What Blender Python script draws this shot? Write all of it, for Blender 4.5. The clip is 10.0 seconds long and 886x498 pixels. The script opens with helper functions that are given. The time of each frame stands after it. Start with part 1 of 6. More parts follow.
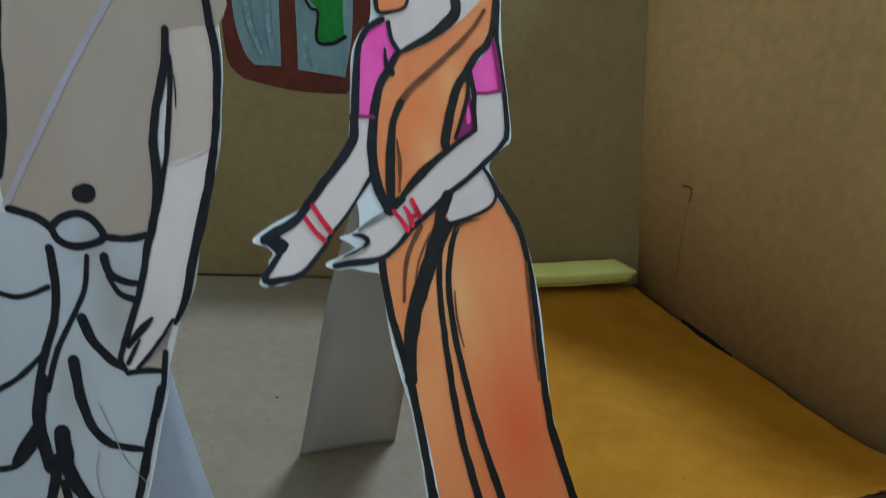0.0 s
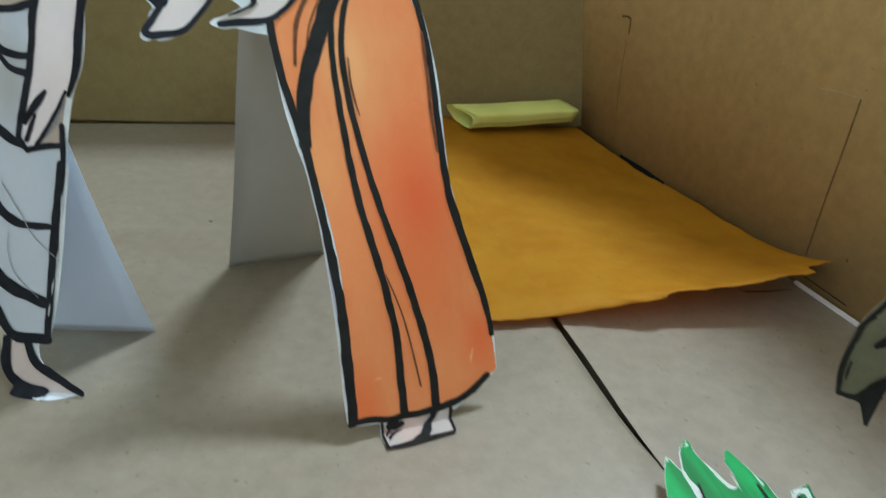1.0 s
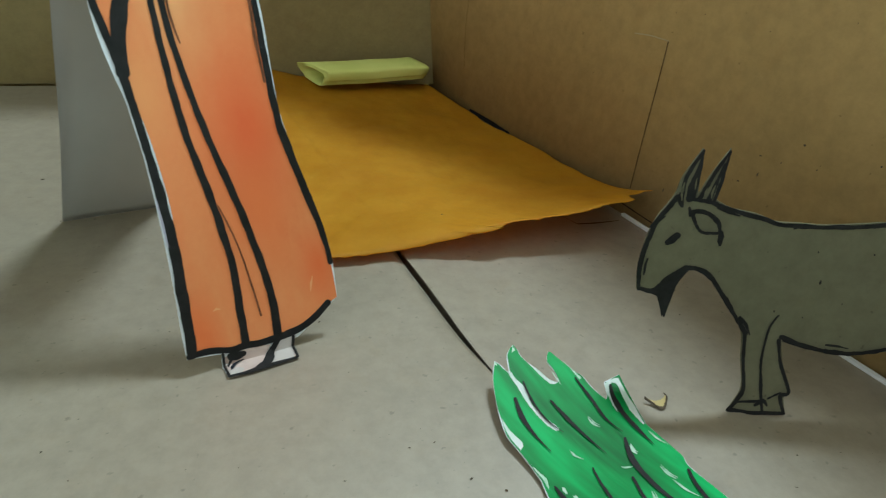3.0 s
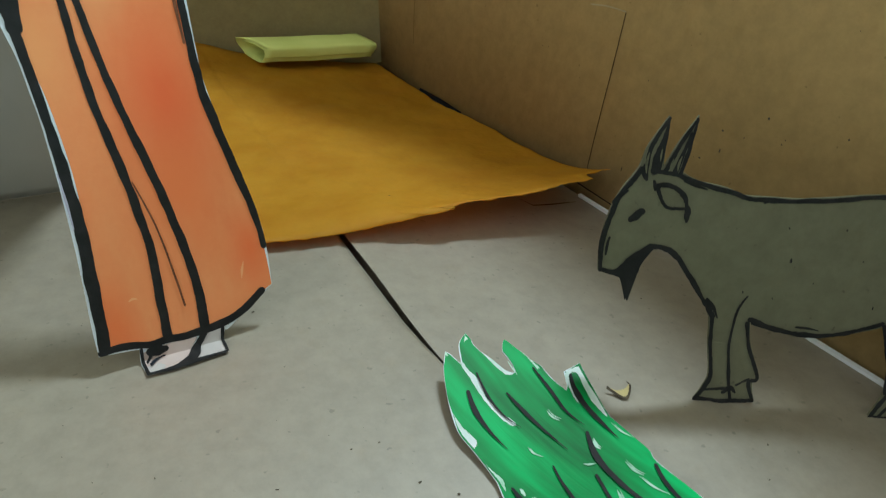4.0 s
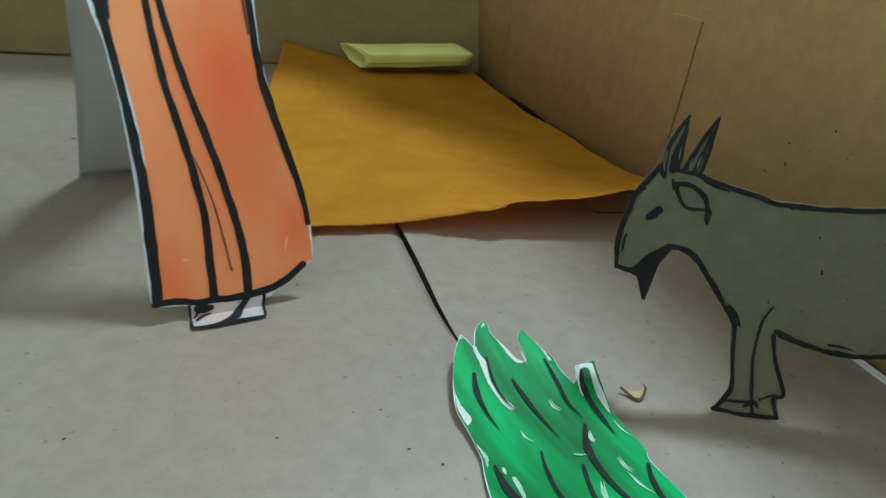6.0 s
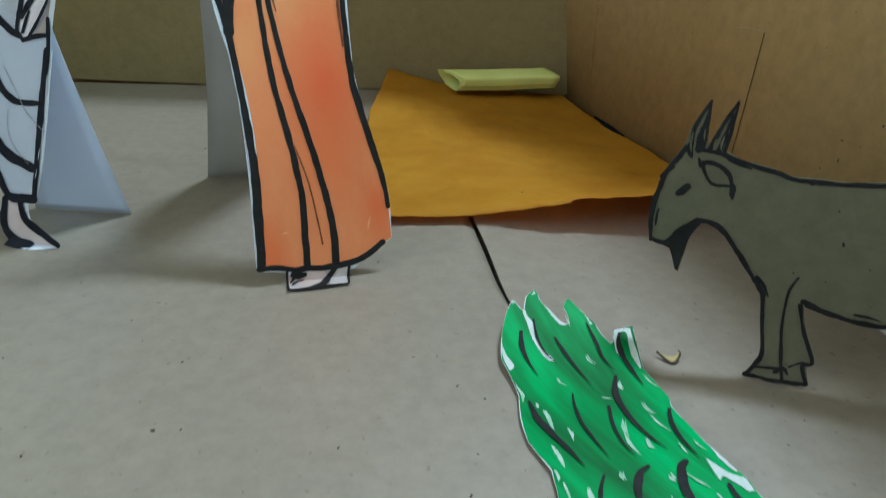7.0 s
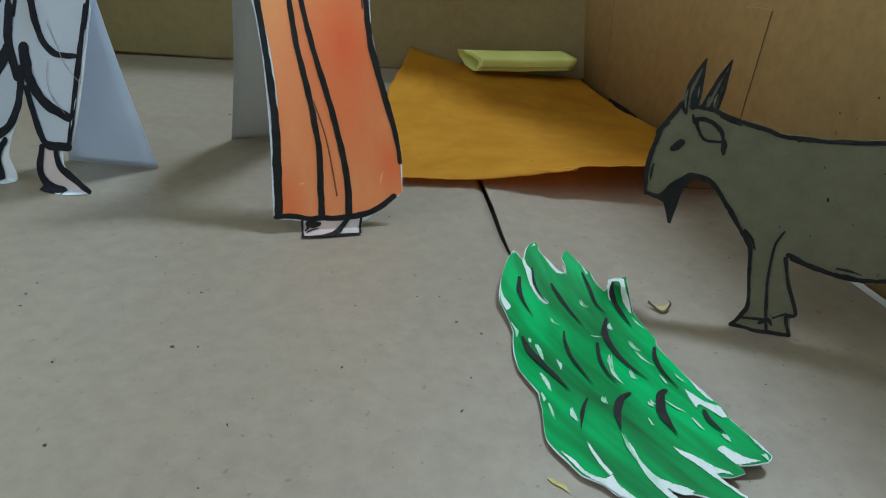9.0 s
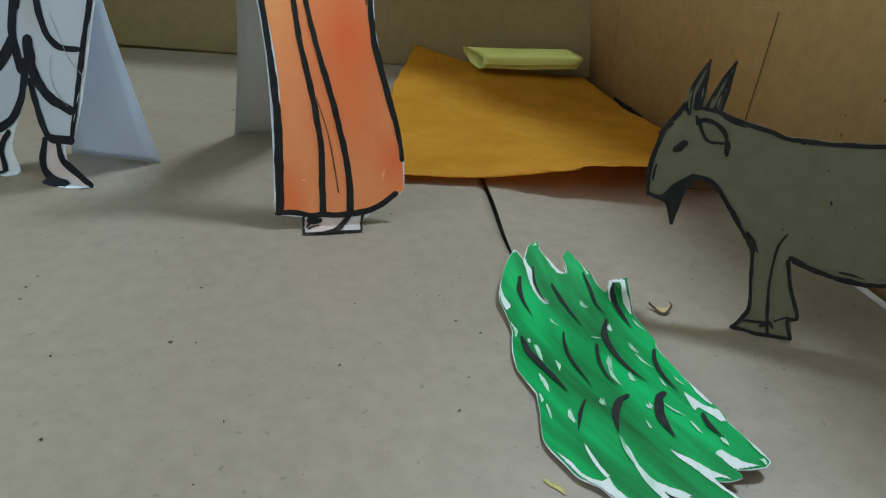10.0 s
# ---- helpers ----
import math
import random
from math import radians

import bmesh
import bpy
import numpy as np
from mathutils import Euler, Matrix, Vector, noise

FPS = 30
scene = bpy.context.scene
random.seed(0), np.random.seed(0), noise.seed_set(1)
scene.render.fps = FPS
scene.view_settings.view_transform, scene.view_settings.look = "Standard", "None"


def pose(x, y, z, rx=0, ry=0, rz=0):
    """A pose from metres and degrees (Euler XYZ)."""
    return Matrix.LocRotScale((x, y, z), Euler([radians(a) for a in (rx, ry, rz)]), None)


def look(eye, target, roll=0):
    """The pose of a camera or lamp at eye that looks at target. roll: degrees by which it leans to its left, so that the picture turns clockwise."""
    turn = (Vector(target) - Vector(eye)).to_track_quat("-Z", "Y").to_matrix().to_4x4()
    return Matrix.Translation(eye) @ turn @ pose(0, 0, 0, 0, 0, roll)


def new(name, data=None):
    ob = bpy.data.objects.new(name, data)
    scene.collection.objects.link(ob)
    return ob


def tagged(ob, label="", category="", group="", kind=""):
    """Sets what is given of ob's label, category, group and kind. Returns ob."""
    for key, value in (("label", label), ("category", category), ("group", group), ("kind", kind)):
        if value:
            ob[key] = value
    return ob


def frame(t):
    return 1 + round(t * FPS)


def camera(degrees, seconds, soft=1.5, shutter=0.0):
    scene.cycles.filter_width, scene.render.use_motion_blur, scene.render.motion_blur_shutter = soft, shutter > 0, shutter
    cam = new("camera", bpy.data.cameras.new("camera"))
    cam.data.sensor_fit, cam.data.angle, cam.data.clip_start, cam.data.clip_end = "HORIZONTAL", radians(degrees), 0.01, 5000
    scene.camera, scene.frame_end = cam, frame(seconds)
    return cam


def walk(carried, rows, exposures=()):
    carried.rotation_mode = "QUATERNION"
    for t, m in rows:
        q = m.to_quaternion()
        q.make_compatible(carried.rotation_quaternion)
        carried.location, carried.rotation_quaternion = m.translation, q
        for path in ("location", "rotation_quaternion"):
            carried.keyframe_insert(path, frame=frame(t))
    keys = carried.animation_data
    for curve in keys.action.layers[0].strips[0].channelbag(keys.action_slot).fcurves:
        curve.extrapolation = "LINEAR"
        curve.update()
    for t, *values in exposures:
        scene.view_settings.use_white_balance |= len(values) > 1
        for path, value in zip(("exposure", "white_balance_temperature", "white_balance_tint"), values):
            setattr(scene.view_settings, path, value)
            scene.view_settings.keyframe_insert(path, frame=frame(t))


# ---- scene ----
cam = camera(63.96, 10.0, soft=1.1, shutter=0.4)
ROWS = [
    (0, 0.0004, 0.0002, 0.185, 69.44, -1.24, 0.02),
    (0.1, 0.0014, 0, 0.1793, 69, -1.55, 0.25),
    (0.2, 0.0029, -0.0003, 0.1736, 67.33, -1.95, 0.61),
    (0.4, 0.011, -0.0027, 0.1684, 66.21, -2.18, 0.53),
    (0.5, 0.0106, -0.0045, 0.1673, 66.31, -2.33, -0.66),
    (0.6, 0.0156, -0.0072, 0.1619, 66.21, -2.52, -1.2),
    (0.8, 0.0189, -0.014, 0.1574, 64.41, -2.19, -2.06),
    (1, 0.0255, -0.0188, 0.1518, 61.6, -0.93, -1.69),
    (1.2, 0.0321, -0.0238, 0.1497, 61.22, -1.29, -1.74),
    (1.5, 0.0341, -0.0342, 0.1532, 60.32, -0.73, -2.23),
    (1.8, 0.0357, -0.0409, 0.1537, 60.73, -0.99, -2.49),
    (2, 0.0355, -0.0438, 0.1567, 60.72, -1.59, -3.67),
    (2.2, 0.0385, -0.0438, 0.1533, 61.46, -2.31, -5.39),
    (2.5, 0.0377, -0.043, 0.1495, 60.89, -2.99, -6.71),
    (2.8, 0.039, -0.0377, 0.1423, 60.94, -2.98, -9.6),
    (3, 0.0389, -0.0354, 0.1407, 60.56, -3.12, -11.31),
    (3.2, 0.0411, -0.0319, 0.1407, 61.24, -3.78, -12.21),
    (4.5, 0.0455, -0.0194, 0.1233, 59.33, -4.2, -15.47),
    (5, 0.0457, -0.0203, 0.1238, 59.56, -4.59, -14.47),
    (5.2, 0.0494, -0.0206, 0.1224, 59.58, -4.4, -13.23),
    (6.3, 0.075, -0.0485, 0.1319, 63.39, -1.84, 0.14),
    (6.5, 0.0719, -0.0562, 0.135, 65.47, -0.63, 2.3),
    (7, 0.0884, -0.074, 0.1233, 63.89, -0.28, 4.92),
    (7.5, 0.0908, -0.0857, 0.1175, 63.54, 0.21, 6.31),
    (8, 0.0924, -0.0898, 0.1157, 63.56, -0.26, 7.33),
    (8.5, 0.0948, -0.0915, 0.1152, 63.85, -1.13, 7.27),
    (9, 0.0954, -0.0924, 0.1142, 63.77, -1.41, 7.29),
    (9.5, 0.096, -0.092, 0.1133, 63.56, -1.44, 7.31),
    (10, 0.0965, -0.0913, 0.1144, 63.49, -1.91, 7.93),
]
EXPOSURES = [(0.0, -0.46, 6000, 10), (0.5, -0.44, 6180, 13), (1.0, 0.12, 6300, 9), (2.0, 0.06, 6350, 3), (3.0, 0.06, 6400, 2), (4.5, 0.05, 6150, 2), (5.0, 0.05, 6100, 2),
             (6.5, 0.03, 5870, 7), (7.0, 0.0, 5780, 7), (7.5, -0.07, 5650, 8), (8.0, -0.10, 5650, 9), (9.0, -0.11, 5880, 9), (10.0, -0.11, 6080, 10)]
walk(cam, [(t, pose(x, y, z, rx, ry, rz)) for t, x, y, z, rx, ry, rz in ROWS], EXPOSURES)

# ---- light: a ceiling lamp high behind the box, an added soft fill in front of it and daylight from a small window across the room ----
world = bpy.data.worlds.new("room_air")
world.use_nodes = True
world.node_tree.nodes["Background"].inputs[0].default_value = (0.75, 0.85, 1.0, 1)
world.node_tree.nodes["Background"].inputs[1].default_value = 0.3
scene.world = world


def area(name, eye, target, sx, sy, power, colour):
    lamp = bpy.data.lights.new(name, "AREA")
    lamp.shape, lamp.size, lamp.size_y, lamp.energy, lamp.color = "RECTANGLE", sx, sy, power, colour
    ob = new(name, lamp)
    ob.matrix_world = look(eye, target)
    return ob


LAMP = Vector((0.64, 0.79, 1.92))
area("ceiling_lamp_light", LAMP, (0.66, 0.2, 0), 0.36, 0.23, 30.2, (0.80, 0.93, 1.0))
# added fill from the front left, for the faces turned from the lamp
area("front_fill_light", (-1.17, -0.80, 1.10), (0.02, 0.2, 0.05), 1.15, 0.95, 7.5, (0.90, 0.90, 0.93))
area("small_window_light", (1.70, -0.48, 1.35), (0.0, 0.35, 0.05), 0.17, 0.17, 10.5, (0.56, 0.90, 1.0))


# ---- materials ----
def base_material(name, rough=0.8, sheen=0.0):
    m = bpy.data.materials.new(name)
    m.use_nodes = True
    n, l = m.node_tree.nodes, m.node_tree.links
    b = n["Principled BSDF"]
    b.inputs["Roughness"].default_value = rough
    b.inputs["Specular IOR Level"].default_value = 0.2
    c = n.new("ShaderNodeTexCoord")
    return m, n, l, b, c.outputs["Object"]


def tex(n, l, co, scale, detail=4, rough=0.6, stretch=None):
    if stretch:
        mp = n.new("ShaderNodeMapping")
        mp.inputs["Scale"].default_value = stretch
        l.new(co, mp.inputs["Vector"])
        co = mp.outputs["Vector"]
    t = n.new("ShaderNodeTexNoise")
    t.inputs["Scale"].default_value, t.inputs["Detail"].default_value, t.inputs["Roughness"].default_value = scale, detail, rough
    l.new(co, t.inputs["Vector"])
    return t.outputs["Fac"]


def ramp(n, l, fac, stops):
    r = n.new("ShaderNodeValToRGB")
    el = r.color_ramp.elements
    while len(el) < len(stops):
        el.new(0.5)
    for e, (p, c) in zip(el, stops):
        e.position, e.color = p, (*c, 1)
    l.new(fac, r.inputs["Fac"])
    return r.outputs["Color"]


def blend(n, l, fac, a, b, mode="MIX"):
    x = n.new("ShaderNodeMix")
    x.data_type, x.blend_type = "RGBA", mode
    for sock, v in ((x.inputs[0], fac), (x.inputs[6], a), (x.inputs[7], b)):
        if isinstance(v, (int, float)):
            sock.default_value = v
        elif isinstance(v, tuple):
            sock.default_value = (*v, 1)
        else:
            l.new(v, sock)
    return x.outputs[2]


def relief(n, l, b, height, strength, distance):
    u = n.new("ShaderNodeBump")
    u.inputs["Strength"].default_value, u.inputs["Distance"].default_value = strength, distance
    l.new(height, u.inputs["Height"])
    l.new(u.outputs["Normal"], b.inputs["Normal"])


def mul(c, f):
    return tuple(min(1.0, v * f) for v in c)


def kraft(name, colour, flute=(1, 1, 1), fleck=0.72, gloss=0.2, rough=0.85):
    """Brown corrugated cardboard: fibres, cloudy tone, faint flutes and dark flecks."""
    m, n, l, b, co = base_material(name, rough)
    b.inputs["Specular IOR Level"].default_value = gloss
    cloud = tex(n, l, co, 14, 5, 0.6)
    fibre = tex(n, l, co, 900, 3, 0.7, (1, 0.6, 1))
    col = ramp(n, l, cloud, [(0.3, mul(colour, 0.90)), (0.7, mul(colour, 1.08))])
    blotch = tex(n, l, co, 95, 3, 0.55)
    col = blend(n, l, ramp(n, l, blotch, [(0.56, (0, 0, 0)), (0.74, (0.55, 0.55, 0.55))]), col, (colour[0] * 0.92, colour[1] * 0.84, colour[2] * 0.72))
    mottle = tex(n, l, co, 150, 5, 0.65)
    col = blend(n, l, 0.42, col, ramp(n, l, mottle, [(0.34, mul(colour, 0.76)), (0.50, colour), (0.66, mul(colour, 1.22))]))
    col = blend(n, l, 0.14, col, ramp(n, l, fibre, [(0.3, mul(colour, 0.78)), (0.7, mul(colour, 1.18))]))
    spots = tex(n, l, co, 330, 2, 0.5)
    col = blend(n, l, ramp(n, l, spots, [(fleck, (0, 0, 0)), (fleck + 0.06, (0.7, 0.7, 0.7))]), col, mul(colour, 0.55))
    l.new(col, b.inputs["Base Color"])
    waves = tex(n, l, co, 160, 1, 0.4, flute)
    both = n.new("ShaderNodeMath")
    both.operation = "MULTIPLY_ADD"
    both.inputs[1].default_value = 0.35
    l.new(fibre, both.inputs[0])
    l.new(waves, both.inputs[2])
    relief(n, l, b, both.outputs[0], 0.06, 0.0004)
    return m


def paper(name, colour, tint=None, rough=0.7, bump=0.2):
    """Smooth sheet paper with a faint cloud and tooth."""
    m, n, l, b, co = base_material(name, rough)
    col = ramp(n, l, tex(n, l, co, 25, 4), [(0.3, mul(colour, 0.93)), (0.7, tint or mul(colour, 1.05))])
    l.new(col, b.inputs["Base Color"])
    relief(n, l, b, tex(n, l, co, 1500, 2), bump, 0.0002)
    return m


def thin_paper(name, colour):
    """Thin white paper that lets part of the light through."""
    m = paper(name, colour)
    n, l = m.node_tree.nodes, m.node_tree.links
    glow, both = n.new("ShaderNodeBsdfTranslucent"), n.new("ShaderNodeMixShader")
    glow.inputs["Color"].default_value = (*colour, 1)
    both.inputs[0].default_value = 0.48
    l.new(n["Principled BSDF"].outputs[0], both.inputs[1])
    l.new(glow.outputs[0], both.inputs[2])
    l.new(both.outputs[0], n["Material Output"].inputs["Surface"])
    return m


def wash(name, light, mid, deep, spots=(), scale=28, rough=0.65, stretch=(1, 0.45, 1)):
    """Watercolour laid on in uneven strokes; spots: where the pigment pooled or was lifted off, as (x, y, radius, colour)."""
    m, n, l, b, co = base_material(name, rough)
    f = tex(n, l, co, scale, 5, 0.55, stretch)
    col = ramp(n, l, f, [(0.28, light), (0.5, mid), (0.75, deep)])
    grain = tex(n, l, co, 500, 3, 0.7)
    col = blend(n, l, 0.07, col, ramp(n, l, grain, [(0.35, mul(deep, 0.8)), (0.65, light)]))
    bloom = tex(n, l, co, scale * 3.3, 6, 0.62, stretch)
    col = blend(n, l, 0.26, col, ramp(n, l, bloom, [(0.36, light), (0.50, mid), (0.56, mid), (0.66, deep)]))
    for x, y, size, colour in spots:
        mp, d, w = n.new("ShaderNodeMapping"), n.new("ShaderNodeVectorMath"), n.new("ShaderNodeMath")
        mp.inputs["Scale"].default_value = (1, 0.55, 1)
        l.new(co, mp.inputs["Vector"])
        d.operation, w.operation = "DISTANCE", "MULTIPLY_ADD"
        l.new(mp.outputs["Vector"], d.inputs[0])
        d.inputs[1].default_value = (x, y * 0.55, 0)
        w.inputs[1].default_value = size
        l.new(f, w.inputs[0])
        l.new(d.outputs["Value"], w.inputs[2])
        k = ramp(n, l, w.outputs[0], [(size * 0.55, (0.85, 0.85, 0.85)), (size * 1.40, (0, 0, 0))])
        col = blend(n, l, k, col, colour)
    l.new(col, b.inputs["Base Color"])
    return m


def marker(name, colour, rough=0.45):
    m, n, l, b, co = base_material(name, rough)
    l.new(ramp(n, l, tex(n, l, co, 220, 4, 0.7), [(0.35, mul(colour, 0.7)), (0.75, mul(colour, 1.7))]), b.inputs["Base Color"])
    return m


def brushed_green():
    """Poster paint brushed on thinly along the blades: streaks of dark and light, a wet shine in the colour, paper
    showing through.
    """
    m, n, l, b, co = base_material("green", 0.5)
    b.inputs["Specular IOR Level"].default_value = 0.2
    # the brush swings out sideways towards the root: u is constant along one sweep
    at = n.new("ShaderNodeSeparateXYZ")
    l.new(co, at.inputs[0])

    def calc(kind, *values):
        c = n.new("ShaderNodeMath")
        c.operation = kind
        for sock, v in zip(c.inputs, values):
            if isinstance(v, (int, float)):
                sock.default_value = v
            else:
                l.new(v, sock)
        return c.outputs[0]

    slope = calc("MULTIPLY_ADD", at.outputs["Y"], -3.0, 0.55)
    u = calc("MULTIPLY_ADD", at.outputs["Y"], slope, at.outputs["X"])
    path = n.new("ShaderNodeCombineXYZ")
    l.new(u, path.inputs[0])
    l.new(at.outputs["Y"], path.inputs[1])
    wide = tex(n, l, path.outputs[0], 85, 3, 0.5, (1, 0.22, 1))
    fine = tex(n, l, path.outputs[0], 520, 3, 0.6, (1, 0.07, 1))
    col = ramp(n, l, wide, [(0.32, (0.001, 0.080, 0.017)), (0.5, (0.001, 0.26, 0.058)), (0.66, (0.004, 0.46, 0.120))])
    col = blend(n, l, 0.12, col, ramp(n, l, fine, [(0.3, (0.001, 0.11, 0.020)), (0.7, (0.004, 0.38, 0.085))]))
    thin = n.new("ShaderNodeMath")
    thin.operation = "MULTIPLY"
    l.new(wide, thin.inputs[0])
    l.new(fine, thin.inputs[1])
    col = blend(n, l, ramp(n, l, thin.outputs[0], [(0.42, (0, 0, 0)), (0.50, (0.6, 0.6, 0.6))]), col, (0.62, 0.76, 0.70))
    l.new(col, b.inputs["Base Color"])
    relief(n, l, b, fine, 0.25, 0.0004)
    return m


KRAFT = (0.284, 0.246, 0.192)
MAT = {
    "floor_card": kraft("floor_card", KRAFT, (0.15, 1, 1), 0.68, 0.9, 0.46),
    # one box: lighter side and darker back, their difference in light put into colour
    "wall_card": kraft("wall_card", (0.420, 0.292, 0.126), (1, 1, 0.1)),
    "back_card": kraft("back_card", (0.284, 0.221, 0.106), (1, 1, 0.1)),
    "paper": paper("paper", (0.74, 0.80, 0.88)),
    "prop_paper": thin_paper("prop_paper", (0.78, 0.84, 0.95)),
    "grey_card": paper("grey_card", (0.425, 0.41, 0.38)),
    "ink": marker("ink", (0.0125, 0.0128, 0.0135), 0.6),
    "navy": marker("navy", (0.0115, 0.0145, 0.023), 0.7),
    "pencil": marker("pencil", (0.32, 0.33, 0.36), 0.8),
    "sepia": marker("sepia", (0.16, 0.06, 0.03), 0.7),
    "red": marker("red", (0.60, 0.015, 0.05)),
    "thread": paper("thread", (0.47, 0.46, 0.58), None, 0.8),
    "orange": wash("orange", (0.86, 0.355, 0.15), (0.84, 0.265, 0.100), (0.76, 0.155, 0.053),
                   [(0.0015, 0.112, 0.016, (0.92, 0.47, 0.21)), (0.0150, 0.070, 0.019, (0.84, 0.135, 0.046)), (0.0135, 0.045, 0.012, (0.86, 0.22, 0.075)), (-0.0100, 0.012, 0.0075, (0.83, 0.19, 0.06)),
                    (0.0295, 0.025, 0.0080, (0.83, 0.17, 0.055)), (-0.0130, 0.084, 0.010, (0.87, 0.36, 0.14)),
                    (-0.0070, 0.160, 0.0075, (0.88, 0.26, 0.09)), (-0.0020, 0.149, 0.0070, (0.92, 0.50, 0.24)), (0.0060, 0.170, 0.0060, (0.92, 0.42, 0.17))]),
    "pale_orange": wash("pale_orange", (0.90, 0.47, 0.24), (0.89, 0.42, 0.20), (0.87, 0.36, 0.16), (), 200),
    "pink": wash("pink", (0.97, 0.17, 0.60), (0.95, 0.10, 0.52), (0.88, 0.05, 0.42), (), 60),
    "plum": wash("plum", (0.34, 0.03, 0.22), (0.24, 0.02, 0.14), (0.12, 0.01, 0.07), (), 60),
    "skin": wash("skin", (0.77, 0.69, 0.70), (0.71, 0.62, 0.63), (0.63, 0.52, 0.51), (), 24),
    "foot_skin": wash("foot_skin", (0.60, 0.51, 0.49), (0.56, 0.44, 0.41), (0.52, 0.35, 0.31), (), 60),
    "foot_paper": paper("foot_paper", (0.52, 0.48, 0.47)),
    "pale_skin": wash("pale_skin", (0.86, 0.83, 0.88), (0.82, 0.78, 0.84), (0.76, 0.70, 0.77), (), 40),
    "skin_blend": wash("skin_blend", (0.78, 0.73, 0.75), (0.73, 0.67, 0.68), (0.68, 0.61, 0.61), (), 60),
    "skin_mid": wash("skin_mid", (0.70, 0.63, 0.61), (0.63, 0.55, 0.52), (0.55, 0.46, 0.42), (), 24),
    "shade": marker("shade", (0.24, 0.24, 0.27), 0.8),
    "skin_shade": wash("skin_shade", (0.53, 0.47, 0.43), (0.47, 0.41, 0.37), (0.41, 0.34, 0.29), (), 16),
    "dhoti": wash("dhoti", (0.61, 0.685, 0.80), (0.545, 0.62, 0.745), (0.45, 0.53, 0.675),
                  [(-0.008, 0.098, 0.012, (0.41, 0.42, 0.43)), (-0.016, 0.116, 0.008, (0.42, 0.44, 0.47)), (-0.024, 0.070, 0.010, (0.46, 0.50, 0.54))], 22),
    "goat_card": kraft("goat_card", (0.143, 0.140, 0.092), (1, 1, 1), 0.70),
    "green": brushed_green(),
    # pale mint for glossy highlights on the grass, put into the colour
    "gloss_streak": wash("gloss_streak", (0.62, 0.76, 0.70), (0.42, 0.66, 0.52), (0.14, 0.46, 0.24), (), 330, 0.4),
    "brown": wash("brown", (0.17, 0.045, 0.03), (0.12, 0.028, 0.02), (0.08, 0.02, 0.015), (), 60),
    "glass_blue": wash("glass_blue", (0.26, 0.42, 0.46), (0.20, 0.33, 0.38), (0.13, 0.22, 0.28), (), 50),
    "leaf": wash("leaf", (0.03, 0.30, 0.05), (0.015, 0.22, 0.035), (0.01, 0.15, 0.025), (), 60),
    "pillow_paper": paper("pillow_paper", (0.80, 0.88, 0.27), (0.86, 0.92, 0.33), 0.5),
    "white_edge": paper("white_edge", (0.80, 0.82, 0.84)),
    "bare": wash("bare", (0.74, 0.78, 0.82), (0.66, 0.74, 0.74), (0.34, 0.60, 0.46), (), 240, 0.6),
    "thin_green": wash("thin_green", (0.12, 0.46, 0.20), (0.05, 0.38, 0.13), (0.02, 0.30, 0.08), (), 260, 0.5),
    "torn_edge": paper("torn_edge", (0.42, 0.34, 0.20)),
    "groove": marker("groove", (0.07, 0.045, 0.02), 0.9),
    "smudge": marker("smudge", (0.135, 0.088, 0.036), 0.9),
    "crumb": marker("crumb", (0.085, 0.067, 0.048), 0.9),
    "pane_light": marker("pane_light", (0.20, 0.32, 0.38), 0.8),
    "plaster": paper("plaster", (0.80, 0.76, 0.69), None, 0.9),
}


def mat_paper():
    """Golden-brown envelope paper with soft crumples, thin enough to let part of the light through, warm."""
    m, n, l, b, co = base_material("mat_paper", 0.6)
    cloud = tex(n, l, co, 22, 5, 0.6)
    col = ramp(n, l, cloud, [(0.3, (0.555, 0.262, 0.018)), (0.55, (0.630, 0.330, 0.025)), (0.8, (0.690, 0.385, 0.037))])
    mottle = tex(n, l, co, 75, 4, 0.6)
    col = blend(n, l, 0.30, col, ramp(n, l, mottle, [(0.34, (0.50, 0.215, 0.012)), (0.50, (0.630, 0.330, 0.025)), (0.68, (0.74, 0.43, 0.050))]))
    fibre = tex(n, l, co, 700, 3, 0.7)
    col = blend(n, l, 0.08, col, ramp(n, l, fibre, [(0.3, (0.44, 0.16, 0.008)), (0.7, (0.82, 0.40, 0.04))]))
    l.new(col, b.inputs["Base Color"])
    folds = n.new("ShaderNodeTexVoronoi")
    folds.feature, folds.inputs["Scale"].default_value = "SMOOTH_F1", 42
    l.new(co, folds.inputs["Vector"])
    both = n.new("ShaderNodeMath")
    both.operation = "MULTIPLY_ADD"
    both.inputs[1].default_value = 0.55
    l.new(folds.outputs["Distance"], both.inputs[0])
    l.new(tex(n, l, co, 30, 4, 0.55), both.inputs[2])
    relief(n, l, b, both.outputs[0], 0.60, 0.005)
    glow, mixed = n.new("ShaderNodeBsdfTranslucent"), n.new("ShaderNodeMixShader")
    glow.inputs["Color"].default_value = (0.90, 0.40, 0.05, 1)
    mixed.inputs[0].default_value = 0.39
    l.new(b.outputs[0], mixed.inputs[1])
    l.new(glow.outputs[0], mixed.inputs[2])
    l.new(mixed.outputs[0], n["Material Output"].inputs["Surface"])
    return m


MAT["mat_paper"] = mat_paper()


